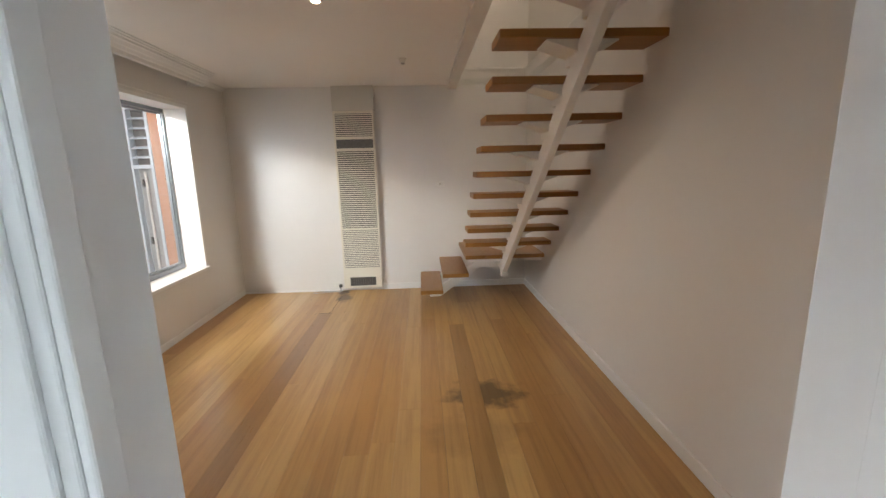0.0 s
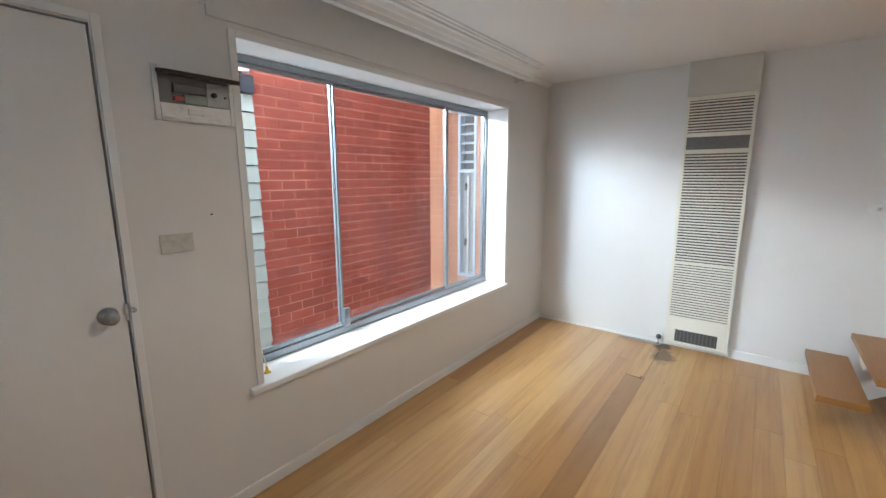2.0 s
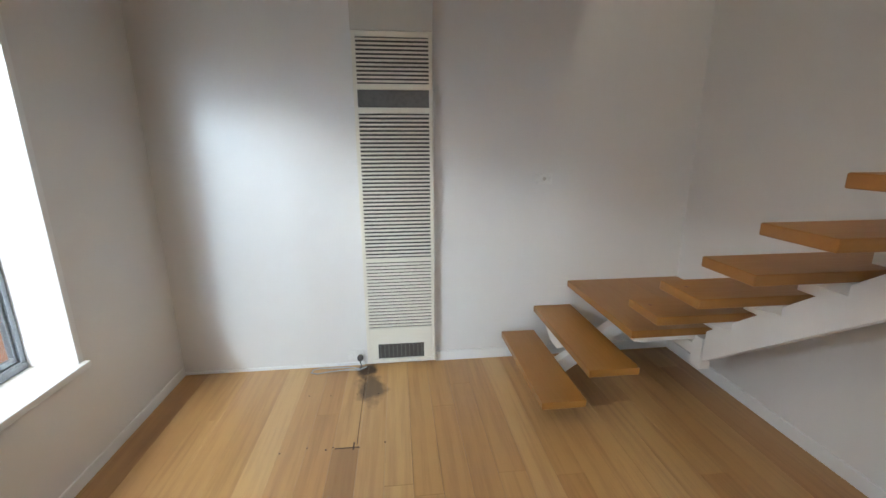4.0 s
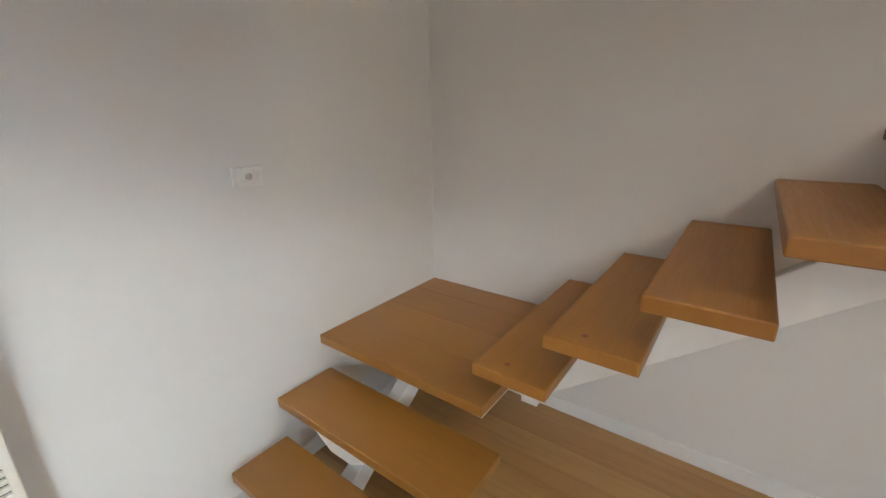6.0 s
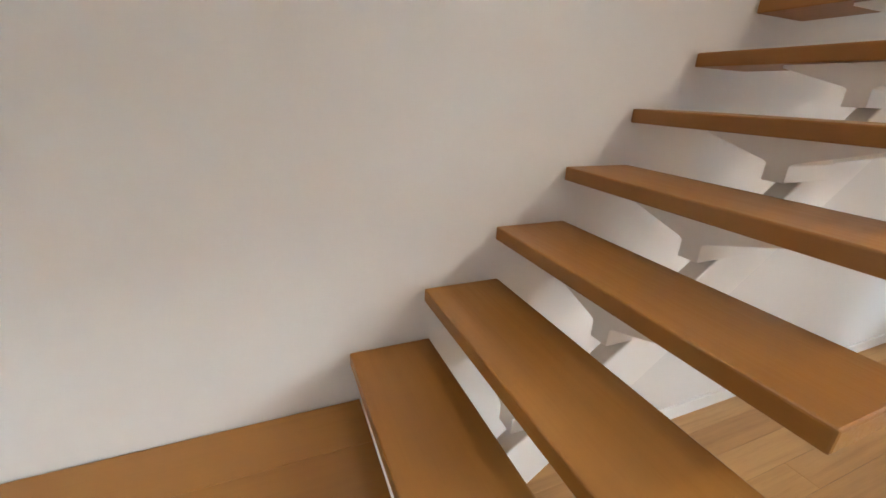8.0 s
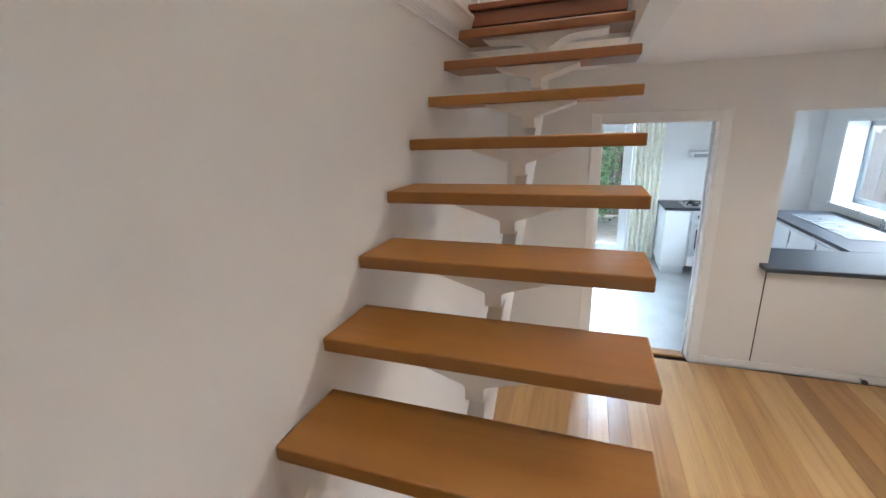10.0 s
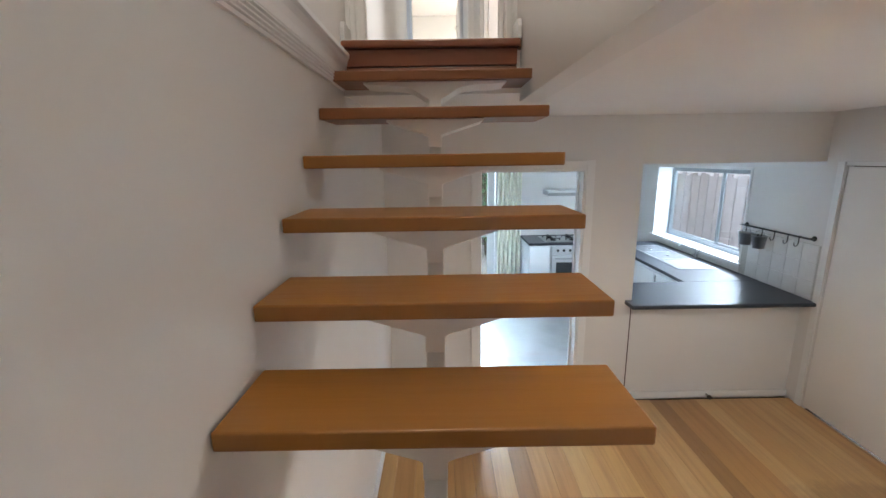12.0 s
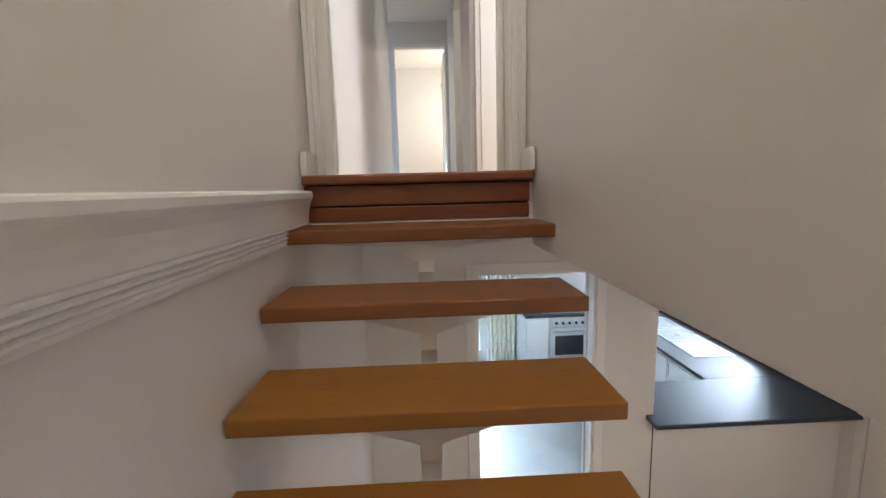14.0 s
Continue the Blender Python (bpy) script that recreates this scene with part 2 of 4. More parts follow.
def prism(outline, axis, lo, hi, bevel=0.0):
    """An outline in two axes, drawn out along the third. axis 'x': outline is (y, z); 'y': (x, z); 'z': (x, y)."""
    def put(p, d):
        return {"x": (d, p[0], p[1]), "y": (p[0], d, p[1]), "z": (p[0], p[1], d)}[axis]
    bm = bmesh.new()
    lov, hiv = [bm.verts.new(put(p, lo)) for p in outline], [bm.verts.new(put(p, hi)) for p in outline]
    bm.faces.new(lov[::-1]); bm.faces.new(hiv)
    n = len(outline)
    for i in range(n):
        bm.faces.new((lov[i], lov[(i + 1) % n], hiv[(i + 1) % n], hiv[i]))
    bmesh.ops.recalc_face_normals(bm, faces=bm.faces)
    if bevel:
        bmesh.ops.bevel(bm, geom=list(bm.edges), offset=bevel, segments=2, affect="EDGES", profile=0.5)
    return bm


def rod(a, b, r, r2=None, segs=16):
    a, b = Vector(a), Vector(b)
    bm = bmesh.new()
    bmesh.ops.create_cone(bm, cap_ends=True, segments=segs, radius1=r, radius2=r if r2 is None else r2, depth=(b - a).length)
    q = Vector((0, 0, 1)).rotation_difference(b - a).to_matrix().to_4x4()
    bmesh.ops.transform(bm, matrix=Matrix.Translation((a + b) / 2) @ q, verts=bm.verts)
    return bm


def join(*bms):
    out = bmesh.new()
    for b in bms:
        me = bpy.data.meshes.new("tmp")
        b.to_mesh(me); b.free()
        out.from_mesh(me)
        bpy.data.meshes.remove(me)
    return out


def tube(points, r, segs=10):
    """A bent round bar through the points."""
    bm = bmesh.new()
    pts, rings = [Vector(p) for p in points], []
    for i, p in enumerate(pts):
        d = (pts[min(i + 1, len(pts) - 1)] - pts[max(i - 1, 0)]).normalized()
        q = Vector((0, 0, 1)).rotation_difference(d)
        rings.append([bm.verts.new(p + q @ Vector((r * math.cos(k * math.tau / segs), r * math.sin(k * math.tau / segs), 0))) for k in range(segs)])
    for r0, r1 in zip(rings, rings[1:]):
        for k in range(segs):
            bm.faces.new((r0[k], r0[(k + 1) % segs], r1[(k + 1) % segs], r1[k]))
    bm.faces.new(rings[0][::-1]); bm.faces.new(rings[-1])
    bmesh.ops.recalc_face_normals(bm, faces=bm.faces)
    return bm


def lathe(profile, centre, axis="z", segs=28):
    """A turned shape; profile rows are (radius, height along the axis)."""
    bm = bmesh.new()
    turn = {"z": Matrix(), "x": Matrix.Rotation(radians(90), 4, "Y"), "y": Matrix.Rotation(radians(-90), 4, "X")}[axis]
    rings = []
    for r, h in profile:
        rings.append([bm.verts.new(Vector(centre) + turn @ Vector((r * math.cos(k * math.tau / segs), r * math.sin(k * math.tau / segs), h))) for k in range(segs)])
    for r0, r1 in zip(rings, rings[1:]):
        for k in range(segs):
            bm.faces.new((r0[k], r0[(k + 1) % segs], r1[(k + 1) % segs], r1[k]))
    bm.faces.new(rings[0][::-1]); bm.faces.new(rings[-1])
    bmesh.ops.recalc_face_normals(bm, faces=bm.faces)
    for f in bm.faces:
        f.smooth = len(f.verts) == 4
    return bm


def mesh_of(name, bm, material):
    me = bpy.data.meshes.new(name)
    bm.to_mesh(me); bm.free()
    me.materials.append(material)
    return me


def thing(name, bm, material, label="", category="", group="", kind=""):
    return tagged(new(name, mesh_of(name, bm, material)), label, category, group, kind)


def empty(name, at, label, category, group="", kind=""):
    ob = new(name)
    ob.location = at
    ob.empty_display_size = 0.1
    return tagged(ob, label, category, group, kind)


def part(name, bm, material, parent, label=""):
    ob = new(name, mesh_of(name, bm, material))
    root = parent
    base = Vector((0, 0, 0))
    while root is not None:
        base += root.location
        root = root.parent
    ob.parent = parent
    ob.data.transform(Matrix.Translation(-base))
    if label:
        ob["label"] = label
    return ob


def shell(name, items, material, label, bevel=0.0):
    return thing(name, boxes(*items, bevel=bevel), material, label, name.split("_")[0], kind="structure")


# ---- plan (metres): x = 0 the stair wall, y = 0 the kitchen wall ----
XL, D, H = -3.447, 4.39, 2.385          # window wall, heater wall, ceiling
XO = -3.70                              # outer face of the window wall
KB = -3.1                               # back wall of the kitchen
T = 0.12                                # inner wall thickness
UF, UH = 2.611, 5.0                     # upper floor and its ceiling
SW = -0.828                             # side of the stairwell
RISE, GO, Y1, Z0 = 0.171, 0.223, 3.587, 0.559
W1 = (1.282, 3.588, 0.535, 2.065)       # living-room window: y, y, z, z
W2 = (-2.60, -0.87, 1.0, 1.935)         # kitchen window
FD = (0.07, 0.815, 1.985)               # front door: y, y, head
KD = (-1.578, -0.745, 1.985)             # kitchen doorway: x, x, head
KY = -0.10                              # living face of the kitchen wall
PS = (-2.02, 0.865, 2.015)              # servery opening: x, bench underside, head
BD = (-1.27, -0.55, 2.02)               # back door: x, x, head

# ---- structure ----
shell("floor", [((XO, KB - T, -0.2), (0.13, D + T, -0.022))], GAP, "dark sub-floor under varnished floorboards")
kfloor = shell("floor_kitchen", [((XL, KB, -0.021), (0, KY - T, 0.002))], VINYL, "pale grey sheet vinyl kitchen floor")
shell("wall_east", [((0, KB - T, -0.02), (T, D + T, UH))], WALL, "white painted plaster wall beside the stairs")
shell("wall_north", [((XO, D, -0.02), (0, D + T, UH))], WALL, "white painted plaster wall behind the heater")
shell("wall_west", [
    ((XL, KB - T, -0.02), (XO, W2[0], UH)), ((XL, W2[0], -0.02), (XO, W2[1], W2[2])), ((XL, W2[0], W2[3]), (XO, W2[1], UH)),
    ((XL, W2[1], -0.02), (XO, FD[0], UH)), ((XL, FD[0], FD[2]), (XO, FD[1], UH)),
    ((XL, FD[1], -0.02), (XO, W1[0], UH)), ((XL, W1[0], -0.02), (XO, W1[1], W1[2])), ((XL, W1[0], W1[3]), (XO, W1[1], UH)),
    ((XL, W1[1], -0.02), (XO, D, UH))], WALL, "white painted outer wall with two windows and a door")
shell("wall_south", [
    ((0, KY - T, -0.02), (KD[1], KY, H)), ((KD[1], KY - T, KD[2]), (KD[0], KY, H)), ((KD[0], KY - T, -0.02), (PS[0], KY, H)),
    ((PS[0], KY - T, PS[2]), (XL, KY, H)), ((PS[0], KY - T, -0.02), (XL, KY - 0.006, PS[1]))], WALL,
    "white wall with the kitchen doorway and an open servery")
shell("wall_kitchen_back", [((0, KB - T, -0.02), (BD[1], KB, H)), ((BD[1], KB - T, BD[2]), (BD[0], KB, H)),
      ((BD[0], KB - T, -0.02), (XL, KB, H))], WALL, "white kitchen wall with a back door opening")
shell("ceiling", [((XL, 1.085, H), (SW - 0.1, D, UF - 0.04)), ((XL, KB, H), (0, 1.085, UF - 0.04))], CEIL, "white flat plaster ceiling")
shell("wall_stairwell", [((SW, 0.98, UF - 0.03), (SW - 0.1, D, UH)), ((SW, 1.085, H - 0.045), (SW - 0.1, D, UF - 0.03))], WALL, "white painted side wall of the stairwell")
# upper hall
shell("floor_upper", [((SW - 1.6, -6.4, UF - 0.03), (0, 1.10, UF - 0.002))], FLOORW, "timber floor of the upper hall")
shell("wall_upper_hall_west", [((SW, 0.42, UF), (SW - 0.1, 0.98, UH)), ((SW, -0.28, UF + 2.04), (SW - 0.1, 0.42, UH)), ((SW, -1.75, UF), (SW - 0.1, -0.28, UH)),
      ((SW, -2.65, UF + 2.04), (SW - 0.1, -1.75, UH)), ((SW, -3.9, UF), (SW - 0.1, -2.65, UH))], WALL, "white hall wall with two open doorways")
shell("wall_upper_lintel", [((0, 0.92, UF + 2.15), (SW, 0.98, UH))], WALL, "white wall above the stair-head doorway")
shell("wall_upper_hall_end", [((0, -3.9, UF), (-0.03, -4.0, UH)), ((-0.03, -3.9, UF + 2.03), (-0.78, -4.0, UH)), ((-0.78, -3.9, UF), (SW, -4.0, UH))], WALL, "white end wall of the hall with a doorway")
shell("wall_upper_side_rooms", [((SW - 1.7, -3.9, UF), (SW - 1.8, 1.0, UH)), ((SW - 1.7, -0.9, UF), (SW - 0.1, -1.0, UH)), ((SW - 1.7, 0.9, UF), (SW - 0.1, 1.0, UH)), ((SW - 1.7, -3.9, UF), (SW - 0.1, -4.0, UH))], WALL, "white walls of the side rooms upstairs")
shell("wall_upper_end_room", [((0.5, -4.0, UF), (0.6, -6.4, UH)), ((-1.6, -4.0, UF), (-1.7, -6.4, UH)), ((0.5, -6.3, UF), (-1.6, -6.4, UH)), ((0.0, -4.0, UF), (0.5, -3.95, UH)), ((SW, -4.0, UF), (-1.6, -3.95, UH))], WALL, "white walls of the end room upstairs")
shell("ceiling_upper", [((-3.7, -6.4, UH), (0.6, D + T, UH + 0.1))], CEIL, "white ceiling over the stairwell and upper hall")

# floor trims
def skirting(name, runs, h=0.075, t=0.014):
    return shell(name, runs, TRIM, "low white painted skirting board", 0.003)


skirting("baseboard_east", [((-0.014, 0.0, 0), (0, D, 0.075))])
skirting("baseboard_north", [((XL, D - 0.012, 0), (-2.26, D, 0.022)), ((-1.76, D - 0.014, 0), (-0.014, D, 0.075))])
skirting("baseboard_west", [((XL, FD[1] + 0.05, 0), (XL + 0.010, D - 0.014, 0.062))])
skirting("baseboard_south", [((-0.014, KY, 0), (KD[1] + 0.07, KY + 0.014, 0.075)), ((KD[0] - 0.07, KY, 0), (XL, KY + 0.014, 0.06))])
shell("trim_servery_joint", [((PS[0] - 0.004, KY - 0.004, 0.06), (PS[0] + 0.004, KY + 0.002, PS[1]))], GAP, "thin dark joint beside the servery panel")


def casing(name, side, lo, hi, head, face, depth, w=0.065, label="white painted door casing"):
    """A door lining with flat casings on its face. side 'x': opening runs along x."""
    t = 0.016
    lo_, hi_ = lo, hi
    items = []
    if side == "x":
        items = [((lo_ - w, face, 0), (lo_, face + t, head + w)), ((hi_, face, 0), (hi_ + w, face + t, head + w)), ((lo_, face, head), (hi_, face + t, head + w)),
                 ((lo_, face - depth, 0), (lo_ + 0.018, face + 0.004, head)), ((hi_ - 0.018, face - depth, 0), (hi_, face + 0.004, head)),
                 ((lo_ + 0.018, face - depth, head - 0.018), (hi_ - 0.018, face + 0.004, head)),
                 ((lo_ + 0.018, face - depth * 0.98, 0), (lo_ + 0.030, face - depth * 0.98 + 0.035, head - 0.018)),
                 ((hi_ - 0.030, face - depth * 0.98, 0), (hi_ - 0.018, face - depth * 0.98 + 0.035, head - 0.018))]
    else:
        items = [((face, lo_ - w, 0), (face + t, lo_, head + w)), ((face, hi_, 0), (face + t, hi_ + w, head + w)), ((face, lo_, head), (face + t, hi_, head + w))]
    return shell(name, items, TRIM, label, 0.003)


casing("trim_kitchen_doorway", "x", KD[0], KD[1], KD[2], KY, T + 0.01)
shell("trim_kitchen_doorway_back", [((KD[0] - 0.065, KY - T - 0.016, 0.002), (KD[0], KY - T, KD[2] + 0.065)), ((KD[1], KY - T - 0.016, 0.002), (KD[1] + 0.065, KY - T, KD[2] + 0.065)), ((KD[0], KY - T - 0.016, KD[2]), (KD[1], KY - T, KD[2] + 0.065))], TRIM, "white painted casing on the kitchen side", 0.003)
shell("threshold", [((KD[0] + 0.018, KY - T - 0.01, -0.01), (KD[1] - 0.018, KY - 0.03, 0.008))], FLOORD, "dark timber threshold strip in the doorway", 0.002)

# front door, flush and closed
d1 = empty("door_1", (XL, FD[0], 0), "white flush front door, closed, with a round metal knob", "door", kind="structure")
part("door_leaf", box((XL - 0.045, FD[0] + 0.006, 0.012), (XL - 0.004, FD[1] - 0.006, FD[2] - 0.006), 0.003), DOORP, d1)
part("door_lining", boxes(((XL - 0.10, FD[0] + 0.001, 0), (XL - 0.047, FD[0] + 0.02, FD[2])), ((XL - 0.10, FD[1] - 0.02, 0), (XL - 0.047, FD[1] - 0.001, FD[2])), ((XL - 0.10, FD[0] + 0.02, FD[2] - 0.02), (XL - 0.047, FD[1] - 0.02, FD[2] - 0.001))), GAP, d1)
knob = part("door_knob", lathe([(0.031, 0), (0.031, 0.006), (0.013, 0.010), (0.011, 0.026), (0.021, 0.034), (0.025, 0.044), (0.022, 0.055), (0.010, 0.060)], (XL - 0.004, FD[1] - 0.06, 1.015), "x"), STAINLESS, d1, "round satin metal knob")
part("latch_plate", box((XL - 0.004, FD[1] - 0.012, 0.985), (XL + 0.004, FD[1] - 0.001, 1.05), 0.001), CHROME, d1)
part("latch_keeper", lathe([(0.006, 0), (0.010, 0.006), (0.010, 0.016), (0.004, 0.02)], (XL, FD[1] + 0.012, 1.022), "x", 12), CHROME, d1)
shell("trim_front_door", [((XL, FD[1] + 0.004, 0), (XL + 0.008, FD[1] + 0.03, FD[2] + 0.03)), ((XL, 0.012, 0), (XL + 0.016, FD[0] - 0.004, FD[2] + 0.03)), ((XL, FD[0] - 0.004, FD[2] + 0.004), (XL + 0.008, FD[1] + 0.004, FD[2] + 0.03))], TRIM, "slim white trim round the front door", 0.002)


def sliding_window(name, span, x_in, x_out, mullions, label, nose=0.03):
    """An aluminium sliding window in a white lined reveal with a projecting sill."""
    y0, y1, z0, z1 = span
    w = empty(name, (x_in, y0, z0), label, "window", kind="structure")
    fx0, fx1 = x_out + 0.005, x_out + 0.055
    part("window_sill", box((x_in + nose, y0 - 0.06, z0 - 0.028), (fx1, y1 + 0.03, z0 + 0.002), 0.004), TRIM, w)
    part("window_lining", boxes(((x_in + 0.006, y0 - 0.022, z0 + 0.003), (x_out, y0 + 0.010, z1 + 0.02)), ((x_in + 0.006, y1 - 0.010, z0 + 0.003), (x_out, y1 + 0.022, z1 + 0.02)),
                                ((x_in + 0.006, y0 + 0.010, z1 - 0.010), (x_out, y1 - 0.010, z1 + 0.02)), bevel=0.002), TRIM, w)
    a0, a1, b0, b1 = y0 + 0.011, y1 - 0.011, z0 + 0.003, z1 - 0.011
    fr = part("window_frame", boxes(((fx0, a0, b0), (fx1, a1, b0 + 0.030)), ((fx0, a0, b1 - 0.034), (fx1, a1, b1)), ((fx0, a0, b0 + 0.03), (fx1, a0 + 0.026, b1 - 0.034)), ((fx0, a1 - 0.026, b0 + 0.03), (fx1, a1, b1 - 0.034)),
                                    ((fx1 - 0.014, a0, b0 + 0.03), (fx1, a1, b0 + 0.042)), ((fx1 - 0.03, a0, b0 + 0.03), (fx1 - 0.024, a1, b0 + 0.040)), bevel=0.0015), ALU, w, "silver aluminium frame")
    edges = [a0 + 0.026, *mullions, a1 - 0.026]
    for i, (p, q) in enumerate(zip(edges, edges[1:])):
        xp = fx0 + (0.012 if i % 2 else 0.030)
        s = 0.022
        part("sash", boxes(((xp - 0.007, p - (s if i else 0), b0 + 0.043), (xp + 0.009, p + s * 0.6, b1 - 0.036)), ((xp - 0.007, q - s * 0.6, b0 + 0.043), (xp + 0.009, q, b1 - 0.036)),
                           ((xp - 0.007, p + s * 0.6, b0 + 0.043), (xp + 0.009, q - s * 0.6, b0 + 0.068)), ((xp - 0.007, p + s * 0.6, b1 - 0.054), (xp + 0.009, q - s * 0.6, b1 - 0.036)), bevel=0.0015), ALU, fr)
        g = part("pane", box((xp - 0.002, p + s * 0.6 - 0.004, b0 + 0.066), (xp + 0.002, q - s * 0.6 + 0.004, b1 - 0.052)), PANE, w)
        g.visible_shadow = False
    return w


win = sliding_window("window_1", W1, XL, XO, [1.945, 3.010], "wide three-pane aluminium sliding window with white sill")
part("sash_latch", box((XO + 0.055, 1.925, 0.585), (XO + 0.075, 1.965, 0.70), 0.004), ALU, win)
sliding_window("window_2", W2, XL, XO, [-1.58], "two-pane aluminium kitchen window above the bench", 0.02)

# pelmet over the window: a moulded board standing off the wall, closed at its ends
pel_y0, pel_y1 = 1.05, 3.70
pel = empty("pelmet", (XL, pel_y0, 2.2), "white moulded curtain pelmet at the ceiling above the window", "pelmet", kind="structure")
prof = [(-3.335, 2.275), (-3.315, 2.268), (-3.300, 2.275), (-3.296, 2.300), (-3.285, 2.304), (-3.270, 2.322), (-3.258, 2.326), (-3.240, 2.345), (-3.225, 2.349), (-3.222, 2.362), (-3.205, 2.366), (-3.203, 2.374), (-3.188, 2.377), (-3.186, H), (-3.335, H)]
part("pelmet_moulding", prism(prof, "y", pel_y0, pel_y1), TRIM, pel)
part("pelmet_end", boxes(((XL, pel_y1 - 0.018, 2.275), (-3.336, pel_y1, H)), ((XL, pel_y0, 2.275), (-3.336, pel_y0 + 0.018, H))), TRIM, pel)
part("curtain_board", box((XL, W1[0] - 0.10, W1[3] + 0.045), (XL + 0.012, W1[1] + 0.05, H)), WALL, pel)
cprof = [(XL, 2.345), (XL + 0.008, 2.345), (XL + 0.014, 2.358), (XL + 0.032, 2.372), (XL + 0.040, 2.374), (XL + 0.042, H), (XL, H)]
thing("cornice_west", prism(cprof, "y", pel_y1, D), TRIM, "small white cornice in the ceiling corner", "cornice", kind="structure")

# moulded band along the stairwell at the upper floor's edge
def band():
    rows = [(0.0, 2.394), (0.010, 2.394), (0.012, 2.402)]
    z = 2.404
    for k in range(4):
        rows += [(0.011 + 0.002 * k, z), (0.017 + 0.002 * k, z + 0.003), (0.017 + 0.002 * k, z + 0.007), (0.011 + 0.002 * k, z + 0.0105)]
        z += 0.0122
    rows += [(0.020, z + 0.002), (0.022, z + 0.026), (0.026, z + 0.050), (0.033, z + 0.072), (0.038, z + 0.080), (0.040, z + 0.084), (0.040, z + 0.100), (0.035, z + 0.106), (0.0, z + 0.110)]
    return rows


thing("cornice_east", prism([(0.006 if a == 0 else -a, b) for a, b in band()], "y", 1.135, D), TRIM, "white moulded band along the stairwell wall", "cornice", kind="structure")
thing("cornice_north", prism([(D + 0.006 if a == 0 else D - a, b) for a, b in band()], "x", SW, -0.042), TRIM, "white moulded band along the stairwell end wall", "cornice", kind="structure")

# upper landing edge, hall door frame and skirting ends
shell("upper_riser", [((-0.004, 1.090, 2.503), (SW + 0.02, 1.112, UF - 0.036)), ((-0.004, 1.088, 2.446), (SW + 0.02, 1.110, 2.497))], RISERW, "dark red-brown timber riser boards", 0.003)
shell("trim_riser_backing", [((-0.004, 1.082, 2.446), (SW + 0.02, 1.087, UF - 0.033))], GAP, "dark joint between the riser boards")
thing("upper_nosing", box((-0.002, 1.02, UF - 0.032), (SW + 0.008, 1.134, UF + 0.002), 0.008), RISERW, "dark timber nosing board of the upper floor", "nosing", kind="structure")
shell("trim_landing_fascia", [((-0.002, 1.086, H - 0.01), (SW + 0.002, 1.124, 2.443))], TRIM, "white painted strip under the top step")
for nm, x0, x1 in (("baseboard_upper_east", -0.022, -0.002), ("baseboard_upper_west", SW + 0.004, SW + 0.024)):
    thing(nm, prism([(0.99, UF + 0.002), (1.13, UF + 0.002), (1.13, UF + 0.055), (1.118, UF + 0.085), (0.99, UF + 0.085)], "x", x0, x1, 0.003), TRIM, "short white skirting end at the stair head", "baseboard", kind="structure")


def ribbed_casing(name, x0, x1, y0, y1, z0, z1, ribs):
    bm = bmesh.new()
    add_box(bm, (x0, y0, z0), (x1, y1, z1))
    for a, b, d in ribs:
        add_box(bm, (x0 + (x1 - x0) * a, y1 - 0.002, z0), (x0 + (x1 - x0) * b, y1 + d, z1), 0.003)
    return thing(name, bm, TRIM, "white moulded door frame at the stair head", "door frame", kind="structure")


ribbed_casing("trim_upper_left", -0.002, -0.095, 0.93, 0.975, UF + 0.002, UF + 2.15, [(0.0, 0.22, 0.014), (0.36, 0.5, 0.010), (0.62, 0.98, 0.016)])
ribbed_casing("trim_upper_right", SW + 0.002, SW + 0.058, 0.93, 0.975, UF + 0.002, UF + 2.15, [(0.0, 0.3, 0.014), (0.5, 0.95, 0.012)])
for i, y in enumerate((0.43, -0.40, -0.75)):
    thing("trim_upper_side_%d" % (i + 1), boxes(((SW + 0.001, y, UF + 0.001), (SW + 0.022, y + 0.075, UF + 2.1)), ((SW + 0.001, y + 0.085, UF + 0.001), (SW + 0.034, y + 0.11, UF + 2.1)), bevel=0.004), TRIM, "white upright of a door frame in the hall", "door frame", kind="structure")
shell("trim_upper_end", [((-0.03, -3.9, UF + 0.001), (0.0, -3.885, UF + 2.08)), ((-0.78, -3.9, UF + 0.001), (-0.825, -3.885, UF + 2.08)), ((-0.03, -3.9, UF + 2.03), (-0.78, -3.885, UF + 2.08))], TRIM, "white casing of the far hall doorway", 0.003)
hall_door = empty("hall_door", (-0.80, -4.05, UF), "cream flush door standing open in the end room", "door")
part("door_leaf", box((-0.80, -4.84, UF + 0.012), (-0.76, -4.05, UF + 2.01), 0.003), DOORP, hall_door)
part("hook", tube([(-0.758, -4.3, UF + 1.6), (-0.735, -4.3, UF + 1.6), (-0.72, -4.3, UF + 1.58), (-0.72, -4.3, UF + 1.545)], 0.006, 8), CHROME, hall_door)

# ---- stairs: timber treads on one white steel spine ----
stairs = empty("staircase", (-0.43, 3.0, 0), "open-tread stairs of varnished timber on a white steel spine", "stairs")
TH = 0.041


def tread(x0, x1, y0, y1, top, material, plugs=()):
    bm = box((x0, y0, top - TH), (x1, y1, top), 0.0045)
    ob = part("tread", bm, material, stairs)
    for px, py in plugs:
        part("plug", lathe([(0.009, 0), (0.009, 0.0008)], (px, py, top - 0.0002), "z", 14), RISERW, ob)
    return ob


